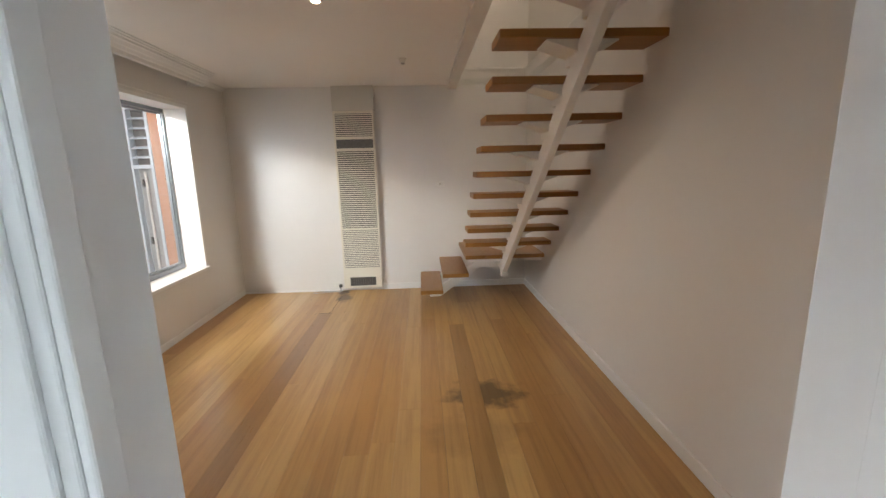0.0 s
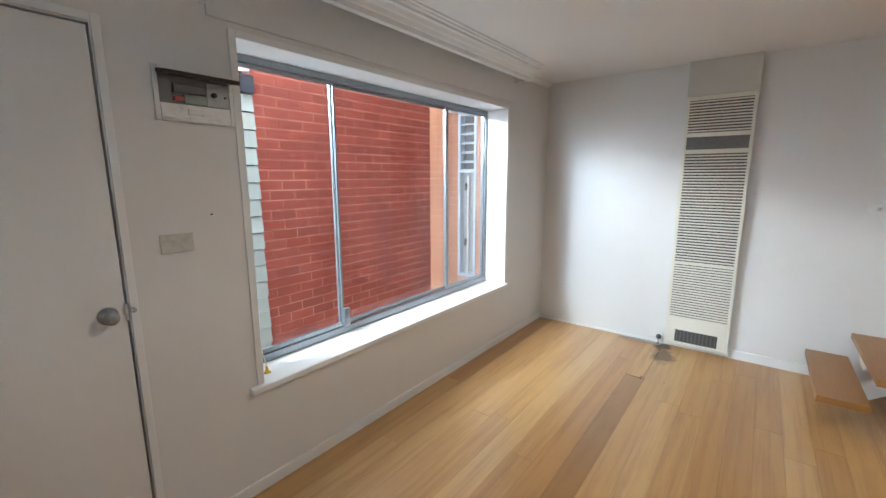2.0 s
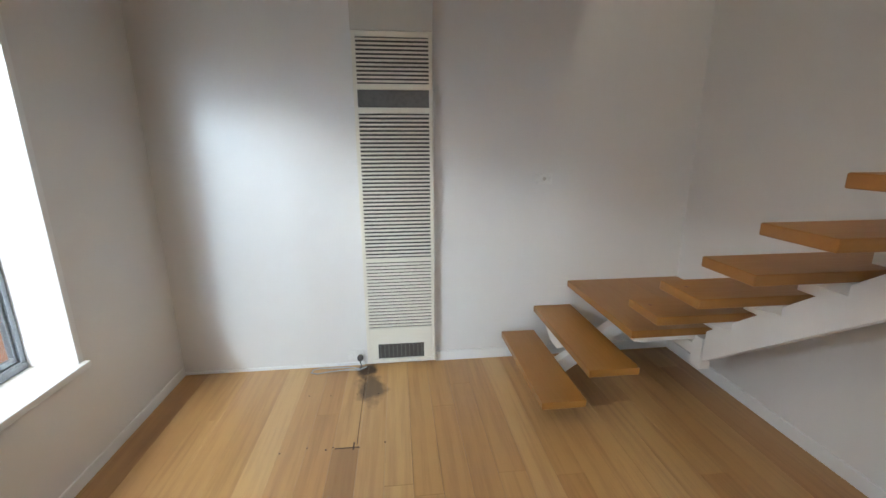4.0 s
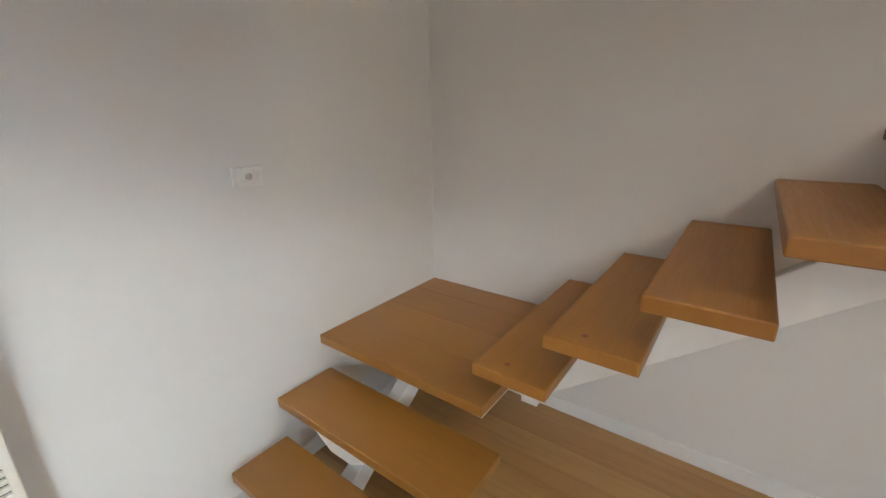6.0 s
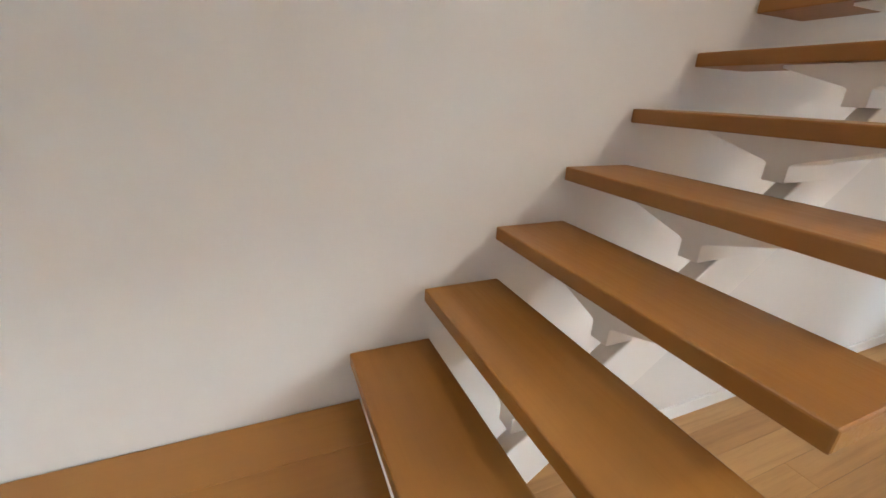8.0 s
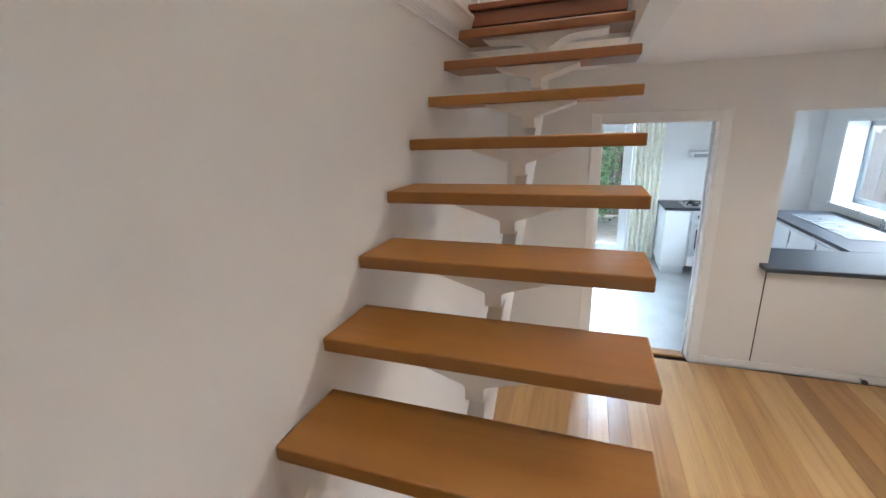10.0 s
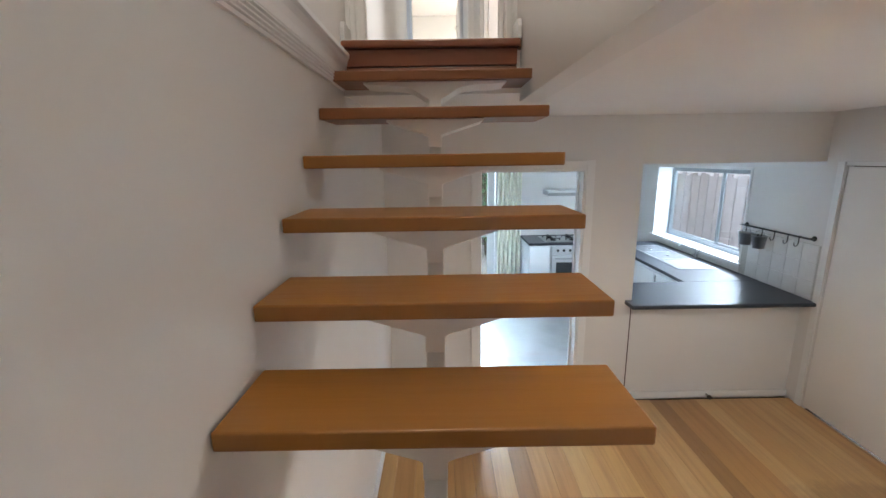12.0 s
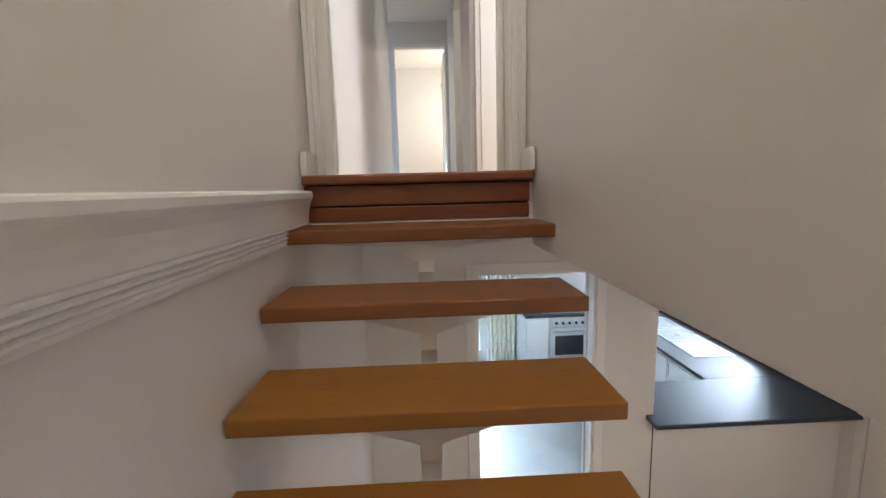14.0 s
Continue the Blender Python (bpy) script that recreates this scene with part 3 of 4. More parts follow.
def saddle(cx, y0, y1, top, throat=False, w_top=0.365, drop=0.058):
    """A folded steel saddle: wide under the tread, narrowing to the spine."""
    if not throat:
        right = [(w_top / 2, 0.0), (w_top / 2, -0.008), (0.060, -0.046), (0.034, -0.054), (0.025, -0.060), (0.025, -0.100)]
    else:
        right = [(0.30, 0.0), (0.30, -0.008), (0.26, -0.012), (0.17, -0.015), (0.125, -0.021), (0.095, -0.031), (0.070, -0.046), (0.048, -0.060), (0.030, -0.068), (0.025, -0.075), (0.025, -drop - 0.045)]
    prof = [(cx + a, top + b) for a, b in right] + [(cx - a, top + b) for a, b in reversed(right)]
    return prism(prof, "y", y0, y1, 0.002)


CX, TW = -0.428, 0.849
for i in range(1, 12):
    y, z = Y1 - GO * (i - 1), Z0 + RISE * i
    out = -0.83 if i == 11 else -TW
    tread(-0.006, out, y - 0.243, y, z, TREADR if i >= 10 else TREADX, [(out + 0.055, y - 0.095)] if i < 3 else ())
    part("saddle", saddle(CX, y - 0.215, y - 0.035, z - TH, i == 11), STEEL, stairs, "white folded steel saddle")
# spine: a box section from the landing frame to the upper floor
slope = RISE / GO
def spine_z(y):
    return Z0 + (Y1 - 0.11 - y) * slope + RISE - TH - 0.098
ya, yb = 3.52, 1.105
part("spine", prism([(ya, spine_z(ya) - 0.17), (ya, spine_z(ya)), (yb, spine_z(yb)), (yb, spine_z(yb) - 0.17)], "x", CX - 0.0245, CX + 0.0245, 0.004), STEEL, stairs, "white square steel spine beam")
# quarter landing and the two lower steps
LX, LY = -0.826, 3.563
for x0, x1 in ((LX, -0.61), (-0.61, -0.395), (-0.395, -0.175), (-0.175, -0.004)):
    part("landing_board", box((x0 + 0.0004, LY, Z0 - TH), (x1 - 0.0004, D - 0.004, Z0), 0.0015), TREADY, stairs)
tread(-1.300, -1.066, 3.505, 4.345, Z0 - 2 * RISE, TREADY)
tread(-1.068, -0.800, 3.500, 4.372, Z0 - RISE, TREADY)
CY = 4.03
for x0, x1, top in ((-1.215, -1.10, Z0 - 2 * RISE - TH), (-1.045, -0.85, Z0 - RISE - TH)):
    prof = [(CY - 0.18, top), (CY + 0.18, top), (CY + 0.18, top - 0.010), (CY + 0.055, top - 0.085), (CY - 0.055, top - 0.085), (CY - 0.18, top - 0.010)]
    part("saddle", prism(prof, "x", x0, x1, 0.002), STEEL, stairs)
part("lower_spine", prism([(-1.20, 0.0), (-1.08, 0.0), (-0.62, 0.33), (-0.30, 0.33), (-0.30, 0.41), (-0.66, 0.41), (-1.00, 0.17), (-1.20, 0.06)], "y", CY - 0.032, CY + 0.032, 0.003), STEEL, stairs)
part("landing_frame", boxes(((LX + 0.03, LY + 0.015, Z0 - TH - 0.03), (-0.02, LY + 0.055, Z0 - TH)), ((CX - 0.19, LY + 0.055, Z0 - TH - 0.006), (CX + 0.19, D - 0.02, Z0 - TH)), bevel=0.002), STEEL, stairs)
part("landing_post", boxes(((CX - 0.032, LY - 0.04, 0.34), (CX + 0.032, LY + 0.03, Z0 - TH - 0.005)), ((CX - 0.03, LY + 0.03, 0.40), (CX + 0.03, CY, 0.46)), bevel=0.003), STEEL, stairs)
part("wall_cleat", box((-0.16, LY + 0.10, Z0 - TH - 0.05), (-0.002, LY + 0.15, Z0 - TH), 0.002), STEEL, stairs)
part("wall_cleat", box((LX + 0.1, D - 0.03, Z0 - TH - 0.05), (-0.2, D - 0.002, Z0 - TH - 0.004), 0.002), STEEL, stairs)

# ---- wall heater ----
HX0, HX1, HY = -2.232, -1.772, 4.315
heater = empty("wall_heater", ((HX0 + HX1) / 2, D, 0.04), "tall cream gas wall heater with rows of louvres", "heater")
part("body", box((HX0 + 0.006, HY + 0.012, 0.045), (HX1 - 0.006, D - 0.016, 2.10), 0.004), HEATER, heater)
hw = 0.022
part("front_frame", boxes(((HX0, HY, 0.045), (HX0 + hw, HY + 0.02, 2.112)), ((HX1 - hw, HY, 0.045), (HX1, HY + 0.02, 2.112)), ((HX0 + hw, HY, 2.082), (HX1 - hw, HY + 0.02, 2.112)),
                          ((HX0 + hw, HY, 1.800), (HX1 - hw, HY + 0.02, 1.832)), ((HX0 + hw, HY, 1.668), (HX1 - hw, HY + 0.02, 1.702)), ((HX0 + hw, HY, 0.755), (HX1 - hw, HY + 0.02, 0.782)),
                          ((HX0 + hw, HY, 0.180), (HX1 - hw, HY + 0.02, 0.300)), ((HX0 + hw, HY, 0.045), (HX1 - hw, HY + 0.02, 0.070)), bevel=0.003), HEATER, heater)
# near-black sheet paints the shade between the slats; the body is cream
part("backing", box((HX0 + hw, HY + 0.0105, 0.30), (HX1 - hw, HY + 0.0118, 2.082)), HDARK, heater, "dark sheet standing in for shade behind the louvres")
part("view_panel", box((HX0 + hw, HY + 0.004, 1.704), (HX1 - hw, HY + 0.010, 1.798)), HSMOKE, heater, "smoked grey panel")
base = heater.location


def louvres(z0, z1, n, cover):
    """n pressed slats between two heights; cover: the share of the pitch that each one hides."""
    pitch = (z1 - z0) / n
    h = pitch * cover
    slat = mesh_of("louvre", prism([(-0.0065, h), (-0.0075, h * 0.35), (-0.0055, 0.0), (0.0035, h * 0.55), (0.0035, h)], "x", HX0 + hw - 0.002, HX1 - hw + 0.002), HEATER)
    for k in range(n):
        ob = new("louvre", slat)
        ob.parent = heater
        ob.location = Vector((0, HY + 0.006, z0 + (k + 0.5) * pitch - h * 0.5)) - base


louvres(1.834, 2.080, 11, 0.52)
louvres(0.786, 1.664, 37, 0.48)
louvres(0.304, 0.752, 20, 0.62)
# same dark sheet as painted shade behind the lower grille bars
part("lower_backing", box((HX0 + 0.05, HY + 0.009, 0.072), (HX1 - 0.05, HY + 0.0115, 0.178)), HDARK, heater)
for a, b in ((HX0 + hw, HX0 + 0.075), (HX1 - 0.075, HX1 - hw)):
    part("lower_panel", box((a, HY + 0.002, 0.070), (b, HY + 0.018, 0.18), 0.002), HEATER, heater)
for k in range(11):
    xx = HX0 + 0.09 + k * (HX1 - HX0 - 0.18) / 10
    part("grille_bar", box((xx - 0.004, HY + 0.003, 0.075), (xx + 0.004, HY + 0.009, 0.175), 0.001), HSMOKE, heater)
flue = thing("flue_cover", box((-2.236, 4.325, 2.115), (-1.768, D - 0.001, H - 0.002), 0.004), FLUEP, "painted boxed flue cover between heater and ceiling", "flue cover")
outlet = empty("power_outlet", (-2.315, D, 0.085), "small white power outlet low on the wall by the heater", "power outlet")
part("plate", box((-2.372, D - 0.024, 0.052), (-2.262, D - 0.014, 0.118), 0.003), PLASTIC, outlet)
part("switch", box((-2.352, D - 0.028, 0.074), (-2.338, D - 0.024, 0.096), 0.001), PLASTIC, outlet)
plug = empty("power_plug", (-2.285, D - 0.024, 0.07), "dark grey plug pushed into the power outlet", "plug")
part("body", lathe([(0.020, 0), (0.022, -0.012), (0.017, -0.034), (0.008, -0.042)], (-2.285, D - 0.0245, 0.070), "y", 18), HDARK, plug)
part("lead", tube([(-2.285, D - 0.066, 0.070), (-2.280, D - 0.082, 0.060), (-2.276, D - 0.078, 0.030), (-2.285, D - 0.07, 0.008)], 0.004, 8), HDARK, plug)
thing("cable", tube([(-2.285, D - 0.07, 0.006), (-2.36, D - 0.045, 0.006), (-2.46, D - 0.04, 0.006), (-2.55, D - 0.035, 0.006), (-2.60, D - 0.05, 0.006), (-2.61, D - 0.085, 0.006), (-2.57, D - 0.105, 0.006), (-2.48, D - 0.085, 0.006), (-2.38, D - 0.075, 0.006), (-2.29, D - 0.085, 0.006), (-2.24, D - 0.09, 0.030)], 0.004, 8), GREYPL, "thin grey cord looped along the skirting", "cable")


def wall_plate(name, at, axis, w, h, label, buttons=1, mat=None):
    mat = mat or PLASTIC
    p = empty(name, at, label, "wall plate")
    x, y, z = at
    if axis == "x":
        part("plate", box((x, y - w / 2, z - h / 2), (x + 0.010, y + w / 2, z + h / 2), 0.003), mat, p)
        for b in range(buttons):
            yy = y + (b - (buttons - 1) / 2) * 0.028
            part("button", box((x + 0.010, yy - 0.007, z - 0.012), (x + 0.014, yy + 0.007, z + 0.012), 0.0015), mat, p)
    else:
        s = axis
        part("plate", box((x - w / 2, y, z - h / 2), (x + w / 2, y + 0.010 * s, z + h / 2), 0.003), mat, p)
        part("button", lathe([(0.012, 0), (0.012, 0.003 * s), (0.006, 0.004 * s)], (x, y + 0.010 * s, z), "y", 16), BEIGE, p)
    return p


wall_plate("light_switch", (XL, 0.995, 1.245), "x", 0.115, 0.072, "aged beige double light switch on the wall", 2, BEIGE)
wall_plate("wall_socket", (-1.038, D, 1.27), -1, 0.112, 0.070, "white blank wall plate with a round knock-out")
wall_plate("phone_socket", (-0.24, KY, 0.115), 1, 0.045, 0.045, "small grey socket low on the wall")

stop = empty("door_stop", (-2.74, KY + 0.014, 0.03), "small grey door stop on the skirting below the servery", "door stop")
part("stem", rod((-2.74, KY + 0.012, 0.030), (-2.74, KY + 0.055, 0.030), 0.009, None, 14), GREYPL, stop)
part("buffer", lathe([(0.018, 0), (0.020, 0.006), (0.018, 0.018), (0.010, 0.022)], (-2.74, KY + 0.054, 0.030), "y", 18), HDARK, stop, "dark rubber buffer")

# switchboard by the door
mb = empty("switchboard", (XL, 1.16, 1.79), "white recessed switchboard with lifted smoked cover", "switchboard")
part("surround", boxes(((XL, 1.018, 1.70), (XL + 0.012, 1.035, 1.895)), ((XL, 1.285, 1.70), (XL + 0.012, 1.302, 1.895)), ((XL, 1.035, 1.70), (XL + 0.012, 1.285, 1.715)), ((XL, 1.035, 1.88), (XL + 0.012, 1.285, 1.895)), bevel=0.003), PLASTIC, mb)
part("panel", box((XL, 1.035, 1.755), (XL + 0.006, 1.285, 1.88)), SMOKEY, mb, "dark grey recess behind the breakers")
part("lower_flap", prism([(XL + 0.001, 1.715), (XL + 0.014, 1.715), (XL + 0.009, 1.765), (XL + 0.001, 1.765)], "y", 1.036, 1.284, 0.001), PLASTIC, mb, "white lower flap")
part("flap_tab", box((XL + 0.008, 1.125, 1.728), (XL + 0.018, 1.185, 1.752), 0.003), PLASTIC, mb)
part("breaker_strip", box((XL + 0.006, 1.115, 1.768), (XL + 0.020, 1.195, 1.802), 0.002), GREENPL, mb, "grey-green breaker strip")
part("main_switch", box((XL + 0.006, 1.080, 1.775), (XL + 0.024, 1.113, 1.790), 0.002), RED, mb, "red main switch")
part("breaker_block", box((XL + 0.006, 1.082, 1.806), (XL + 0.016, 1.195, 1.836), 0.002), HSMOKE, mb)
part("side_plate", box((XL + 0.006, 1.200, 1.768), (XL + 0.010, 1.283, 1.855), 0.001), GREYPL, mb)
part("knob", lathe([(0.010, 0), (0.010, 0.010), (0.006, 0.013)], (XL + 0.010, 1.225, 1.812), "x", 16), BLACK, mb)
part("screw", lathe([(0.004, 0), (0.004, 0.004), (0.002, 0.005)], (XL + 0.010, 1.268, 1.808), "x", 10), BLACK, mb)
part("cover", prism([(XL + 0.006, 1.866), (XL + 0.010, 1.882), (XL + 0.085, 1.868), (XL + 0.083, 1.852)], "y", 1.03, 1.300, 0.003), LIDBROWN, mb, "dark brown smoked lid held open")
mb.location.y -= 0.045

thing("wall_nail", rod((XL - 0.004, 1.13, 1.345), (XL + 0.012, 1.13, 1.347), 0.003, None, 8), BLACK, "small dark nail in the plaster wall", "nail")

vent = empty("wall_vent", (XL, 1.33, 2.18), "white slotted plaster wall vent above the switchboard", "vent")
part("plate", box((XL, 1.16, 2.145), (XL + 0.005, 1.45, 2.265), 0.002), WALL, vent)
for k in range(5):
    part("slot", box((XL + 0.005, 1.175, 2.160 + k * 0.021), (XL + 0.0075, 1.435, 2.166 + k * 0.021), 0.001), GREYPL, vent)


def downlight(at):
    d = empty("downlight", at, "small round recessed downlight, switched on", "downlight", "ceiling downlights")
    x, y, z = at
    part("ring", lathe([(0.024, 0), (0.040, 0.0), (0.038, -0.005), (0.025, -0.006)], (x, y, z), "z"), PLASTIC, d)
    part("lens", lathe([(0.023, -0.0062), (0.022, -0.0075), (0.015, -0.008)], (x, y, z), "z"), LAMP, d)
    lamp = new("downlight_bulb", bpy.data.lights.new("downlight_bulb", "SPOT"))
    lamp.data.energy, lamp.data.color, lamp.data.spot_size, lamp.data.spot_blend, lamp.data.shadow_soft_size = 17, (1.0, 0.91, 0.81), radians(165), 0.6, 0.2
    lamp.location = (x, y, z - 0.02)
    return d


downlight((-1.81, 1.99, H))
# ceiling light over the stairwell, whose warm light falls on the upper walls
sl = empty("ceiling_light", (-0.42, 2.55, UH), "round white ceiling light over the stairwell", "ceiling light")
part("base", lathe([(0.15, 0), (0.15, -0.02), (0.14, -0.03)], (-0.42, 2.55, UH), "z"), PLASTIC, sl)
part("shade", lathe([(0.14, -0.03), (0.13, -0.06), (0.09, -0.085), (0.03, -0.095)], (-0.42, 2.55, UH), "z"), LAMP, sl)
bulb = new("stairwell_bulb", bpy.data.lights.new("stairwell_bulb", "POINT"))
bulb.data.energy, bulb.data.color, bulb.data.shadow_soft_size = 1.8, (1.0, 0.87, 0.73), 0.25
bulb.location = (-0.42, 2.55, UH - 0.42)
sm = empty("smoke_alarm", (-1.383, 3.24, H), "small round ceiling sensor", "smoke alarm")
part("base", lathe([(0.034, 0), (0.034, -0.010), (0.026, -0.014), (0.026, -0.030), (0.018, -0.036)], (-1.383, 3.24, H), "z"), PLASTIC, sm)
part("cap", lathe([(0.017, -0.036), (0.017, -0.042), (0.010, -0.046)], (-1.383, 3.24, H), "z", 16), GREYPL, sm)
wand = empty("window_stop", (-3.55, 1.36, W1[2]), "yellow plastic stop and cord on the window sill", "window stop")
part("stop", join(rod((-3.53, 1.355, W1[2] + 0.004), (-3.53, 1.355, W1[2] + 0.04), 0.010, 0.006, 12), box((-3.542, 1.34, W1[2] + 0.002), (-3.518, 1.37, W1[2] + 0.012), 0.003)), YELLOW, wand)
part("cord", tube([(-3.53, 1.355, W1[2] + 0.04), (-3.55, 1.352, W1[2] + 0.09), (-3.58, 1.35, W1[2] + 0.15)], 0.0025, 6), PLASTIC, wand)

# ---- kitchen ----
bench_top = empty("kitchen_worktop", (-2.7, -0.3, 0.87), "L-shaped dark grey laminate worktop through the servery", "worktop")
part("servery_slab", box((PS[0] + 0.055, 0.035, 0.872), (XL + 0.001, -0.587, 0.905), 0.004), LAMINATE, bench_top)
part("sink_slab", box((-2.74, -0.588, 0.8722), (XL + 0.001, KB + 0.62, 0.9048)), LAMINATE, bench_top)
part("bullnose", rod((PS[0] + 0.052, 0.036, 0.8885), (XL + 0.002, 0.036, 0.8885), 0.0165, None, 14), LAMINATE, bench_top)


def base_cabinet(x0, x1, y0, y1, front, label):
    c = empty("base_cabinet", ((x0 + x1) / 2, (y0 + y1) / 2, 0), label, "cabinet", "kitchen base cabinets")
    part("body", box((x0, y0, 0.10), (x1, y1, 0.868), 0.002), CABINET, c)
    part("plinth", box((x0 + 0.02, y0 + 0.02, 0.002), (x1 - 0.05, y1 - 0.02, 0.10)), HDARK, c)
    if front == "x":
        d = part("door", box((x1, y0 + 0.004, 0.11), (x1 + 0.017, y1 - 0.004, 0.84), 0.002), CABINET, c)
        part("handle", rod((x1 + 0.03, y0 + 0.05, 0.70), (x1 + 0.03, y0 + 0.05, 0.82), 0.005), STAINLESS, d)
    else:
        d = part("door", box((x0 + 0.004, y1, 0.11), (x1 - 0.004, y1 + 0.017, 0.84), 0.002), CABINET, c)
        part("handle", rod((x1 - 0.05, y1 + 0.03, 0.70), (x1 - 0.05, y1 + 0.03, 0.82), 0.005), STAINLESS, d)
    return c


yy = -0.60
while yy > KB + 1.2:
    base_cabinet(XL + 0.01, -2.765, yy - 0.55, yy, "x", "white base cabinet under the sink bench")
    yy -= 0.555
base_cabinet(-2.70, -2.06, -0.57, KY - T - 0.01, "z", "white peninsula cabinet behind the servery panel")
sink = empty("sink", (-3.12, -1.55, 0.905), "stainless double sink with drainer set in the worktop", "sink")
part("drainer", box((-2.93, -1.40, 0.905), (-3.33, -1.02, 0.911), 0.002), STAINLESS, sink)
for k in range(7):
    part("drainer_rib", box((-2.97, -1.36 + k * 0.048, 0.911), (-3.29, -1.352 + k * 0.048, 0.914), 0.001), STAINLESS, sink)
for y0, y1 in ((-1.80, -1.42), (-2.20, -1.82)):
    part("bowl", boxes(((-2.93, y0, 0.905), (-2.955, y1, 0.911)), ((-3.305, y0, 0.905), (-3.33, y1, 0.911)), ((-2.955, y0, 0.905), (-3.305, y0 + 0.025, 0.911)), ((-2.955, y1 - 0.025, 0.905), (-3.305, y1, 0.911)), bevel=0.001), STAINLESS, sink)
    # flat floor; its dark colour stands in for the shade of a deep bowl
    part("bowl_floor", box((-2.955, y0 + 0.025, 0.9055), (-3.305, y1 - 0.025, 0.907)), BOWL, sink, "flat bowl floor in steel darkened to suggest bowl shade")
    part("waste", lathe([(0.030, 0), (0.030, 0.002), (0.018, 0.0025)], (-3.13, (y0 + y1) / 2, 0.907), "z", 18), CHROME, sink)
tap = empty("tap", (-3.37, -1.45, 0.905), "curved chrome mixer tap behind the sink", "tap")
part("base", rod((-3.37, -1.45, 0.905), (-3.37, -1.45, 0.97), 0.022), CHROME, tap)
part("spout", tube([(-3.37, -1.45, 0.97), (-3.36, -1.45, 1.06), (-3.32, -1.45, 1.10), (-3.24, -1.45, 1.105), (-3.18, -1.45, 1.09), (-3.165, -1.45, 1.06)], 0.012), CHROME, tap)
part("lever", tube([(-3.37, -1.45, 0.975), (-3.37, -1.40, 1.01), (-3.36, -1.36, 1.03)], 0.007, 8), CHROME, tap)
rail = empty("utensil_rail", (XL + 0.04, -0.45, 1.405), "black wall rail with hooks above the tiles", "utensil rail")
part("bar", rod((XL + 0.045, -0.855, 1.405), (XL + 0.045, -0.06, 1.405), 0.008), BLACK, rail)
for y in (-0.83, -0.085):
    part("bracket", join(rod((XL, y, 1.405), (XL + 0.045, y, 1.405), 0.008), lathe([(0.022, 0), (0.022, 0.006), (0.012, 0.01)], (XL, y, 1.405), "x", 16)), BLACK, rail)
for y in (-0.76, -0.56, -0.42, -0.275, -0.165):
    part("hook", tube([(XL + 0.045, y, 1.416), (XL + 0.056, y, 1.408), (XL + 0.056, y, 1.36), (XL + 0.062, y, 1.335), (XL + 0.080, y, 1.328), (XL + 0.092, y, 1.342), (XL + 0.092, y, 1.36)], 0.004, 8), BLACK, rail)
for y in (-0.70, -0.53):
    b = empty("utensil_bucket", (XL + 0.10, y, 1.24), "small galvanised metal bucket hung from the rail", "bucket", "hanging buckets")
    part("pail", lathe([(0.045, 1.235), (0.062, 1.345), (0.066, 1.348), (0.066, 1.352), (0.058, 1.350), (0.042, 1.240)], (XL + 0.10, y, 0), "z"), STAINLESS, b)
    part("bail", tube([(XL + 0.10, y - 0.062, 1.34), (XL + 0.095, y - 0.045, 1.385), (XL + 0.085, y, 1.40), (XL + 0.095, y + 0.045, 1.385), (XL + 0.10, y + 0.062, 1.34)], 0.003, 6), STAINLESS, b)
cook_bench = thing("cooker_worktop", box((-1.66, KB, 0.872), (-2.735, -2.46, 0.905), 0.003), LAMINATE, "dark worktop around the gas cooktop", "worktop")
oven = empty("oven", (-2.23, -2.45, 0.2), "stainless under-bench oven with dark glass door", "oven")
part("body", box((-1.97, KB + 0.03, 0.12), (-2.49, -2.475, 0.868)), CABINET, oven)
part("control_panel", box((-1.98, -2.475, 0.745), (-2.48, -2.448, 0.862), 0.002), OVENFRONT, oven)
for k in range(5):
    part("dial", lathe([(0.018, 0), (0.018, 0.016), (0.012, 0.018)], (-2.06 - k * 0.085, -2.448, 0.80), "y", 16), BLACK, oven)
part("drawer", box((-1.98, -2.475, 0.125), (-2.48, -2.450, 0.26), 0.003), CABINET, oven, "white drawer front")
odoor = part("oven_door", box((-1.98, -2.475, 0.27), (-2.48, -2.446, 0.735), 0.003), OVENFRONT, oven)
part("window", box((-2.045, -2.446, 0.37), (-2.415, -2.443, 0.63)), OVENGLASS, odoor)
part("handle", rod((-2.02, -2.425, 0.69), (-2.44, -2.425, 0.69), 0.009), STAINLESS, odoor)
side = empty("base_cabinet_end", (-1.81, -2.8, 0), "white base cabinet at the end of the cooker bench", "cabinet")
part("body", box((-1.67, KB + 0.005, 0.10), (-1.965, -2.475, 0.868), 0.002), CABINET, side)
part("door", box((-1.672, -2.475, 0.11), (-1.962, -2.457, 0.86), 0.002), CABINET, side)
part("plinth", box((-1.70, KB + 0.01, 0.002), (-1.965, -2.52, 0.10)), CABINET, side)
hob = empty("cooktop", (-2.2, -2.75, 0.905), "gas cooktop with black trivets", "cooktop")
part("plate", box((-1.90, -2.98, 0.905), (-2.46, -2.52, 0.912), 0.002), STAINLESS, hob)
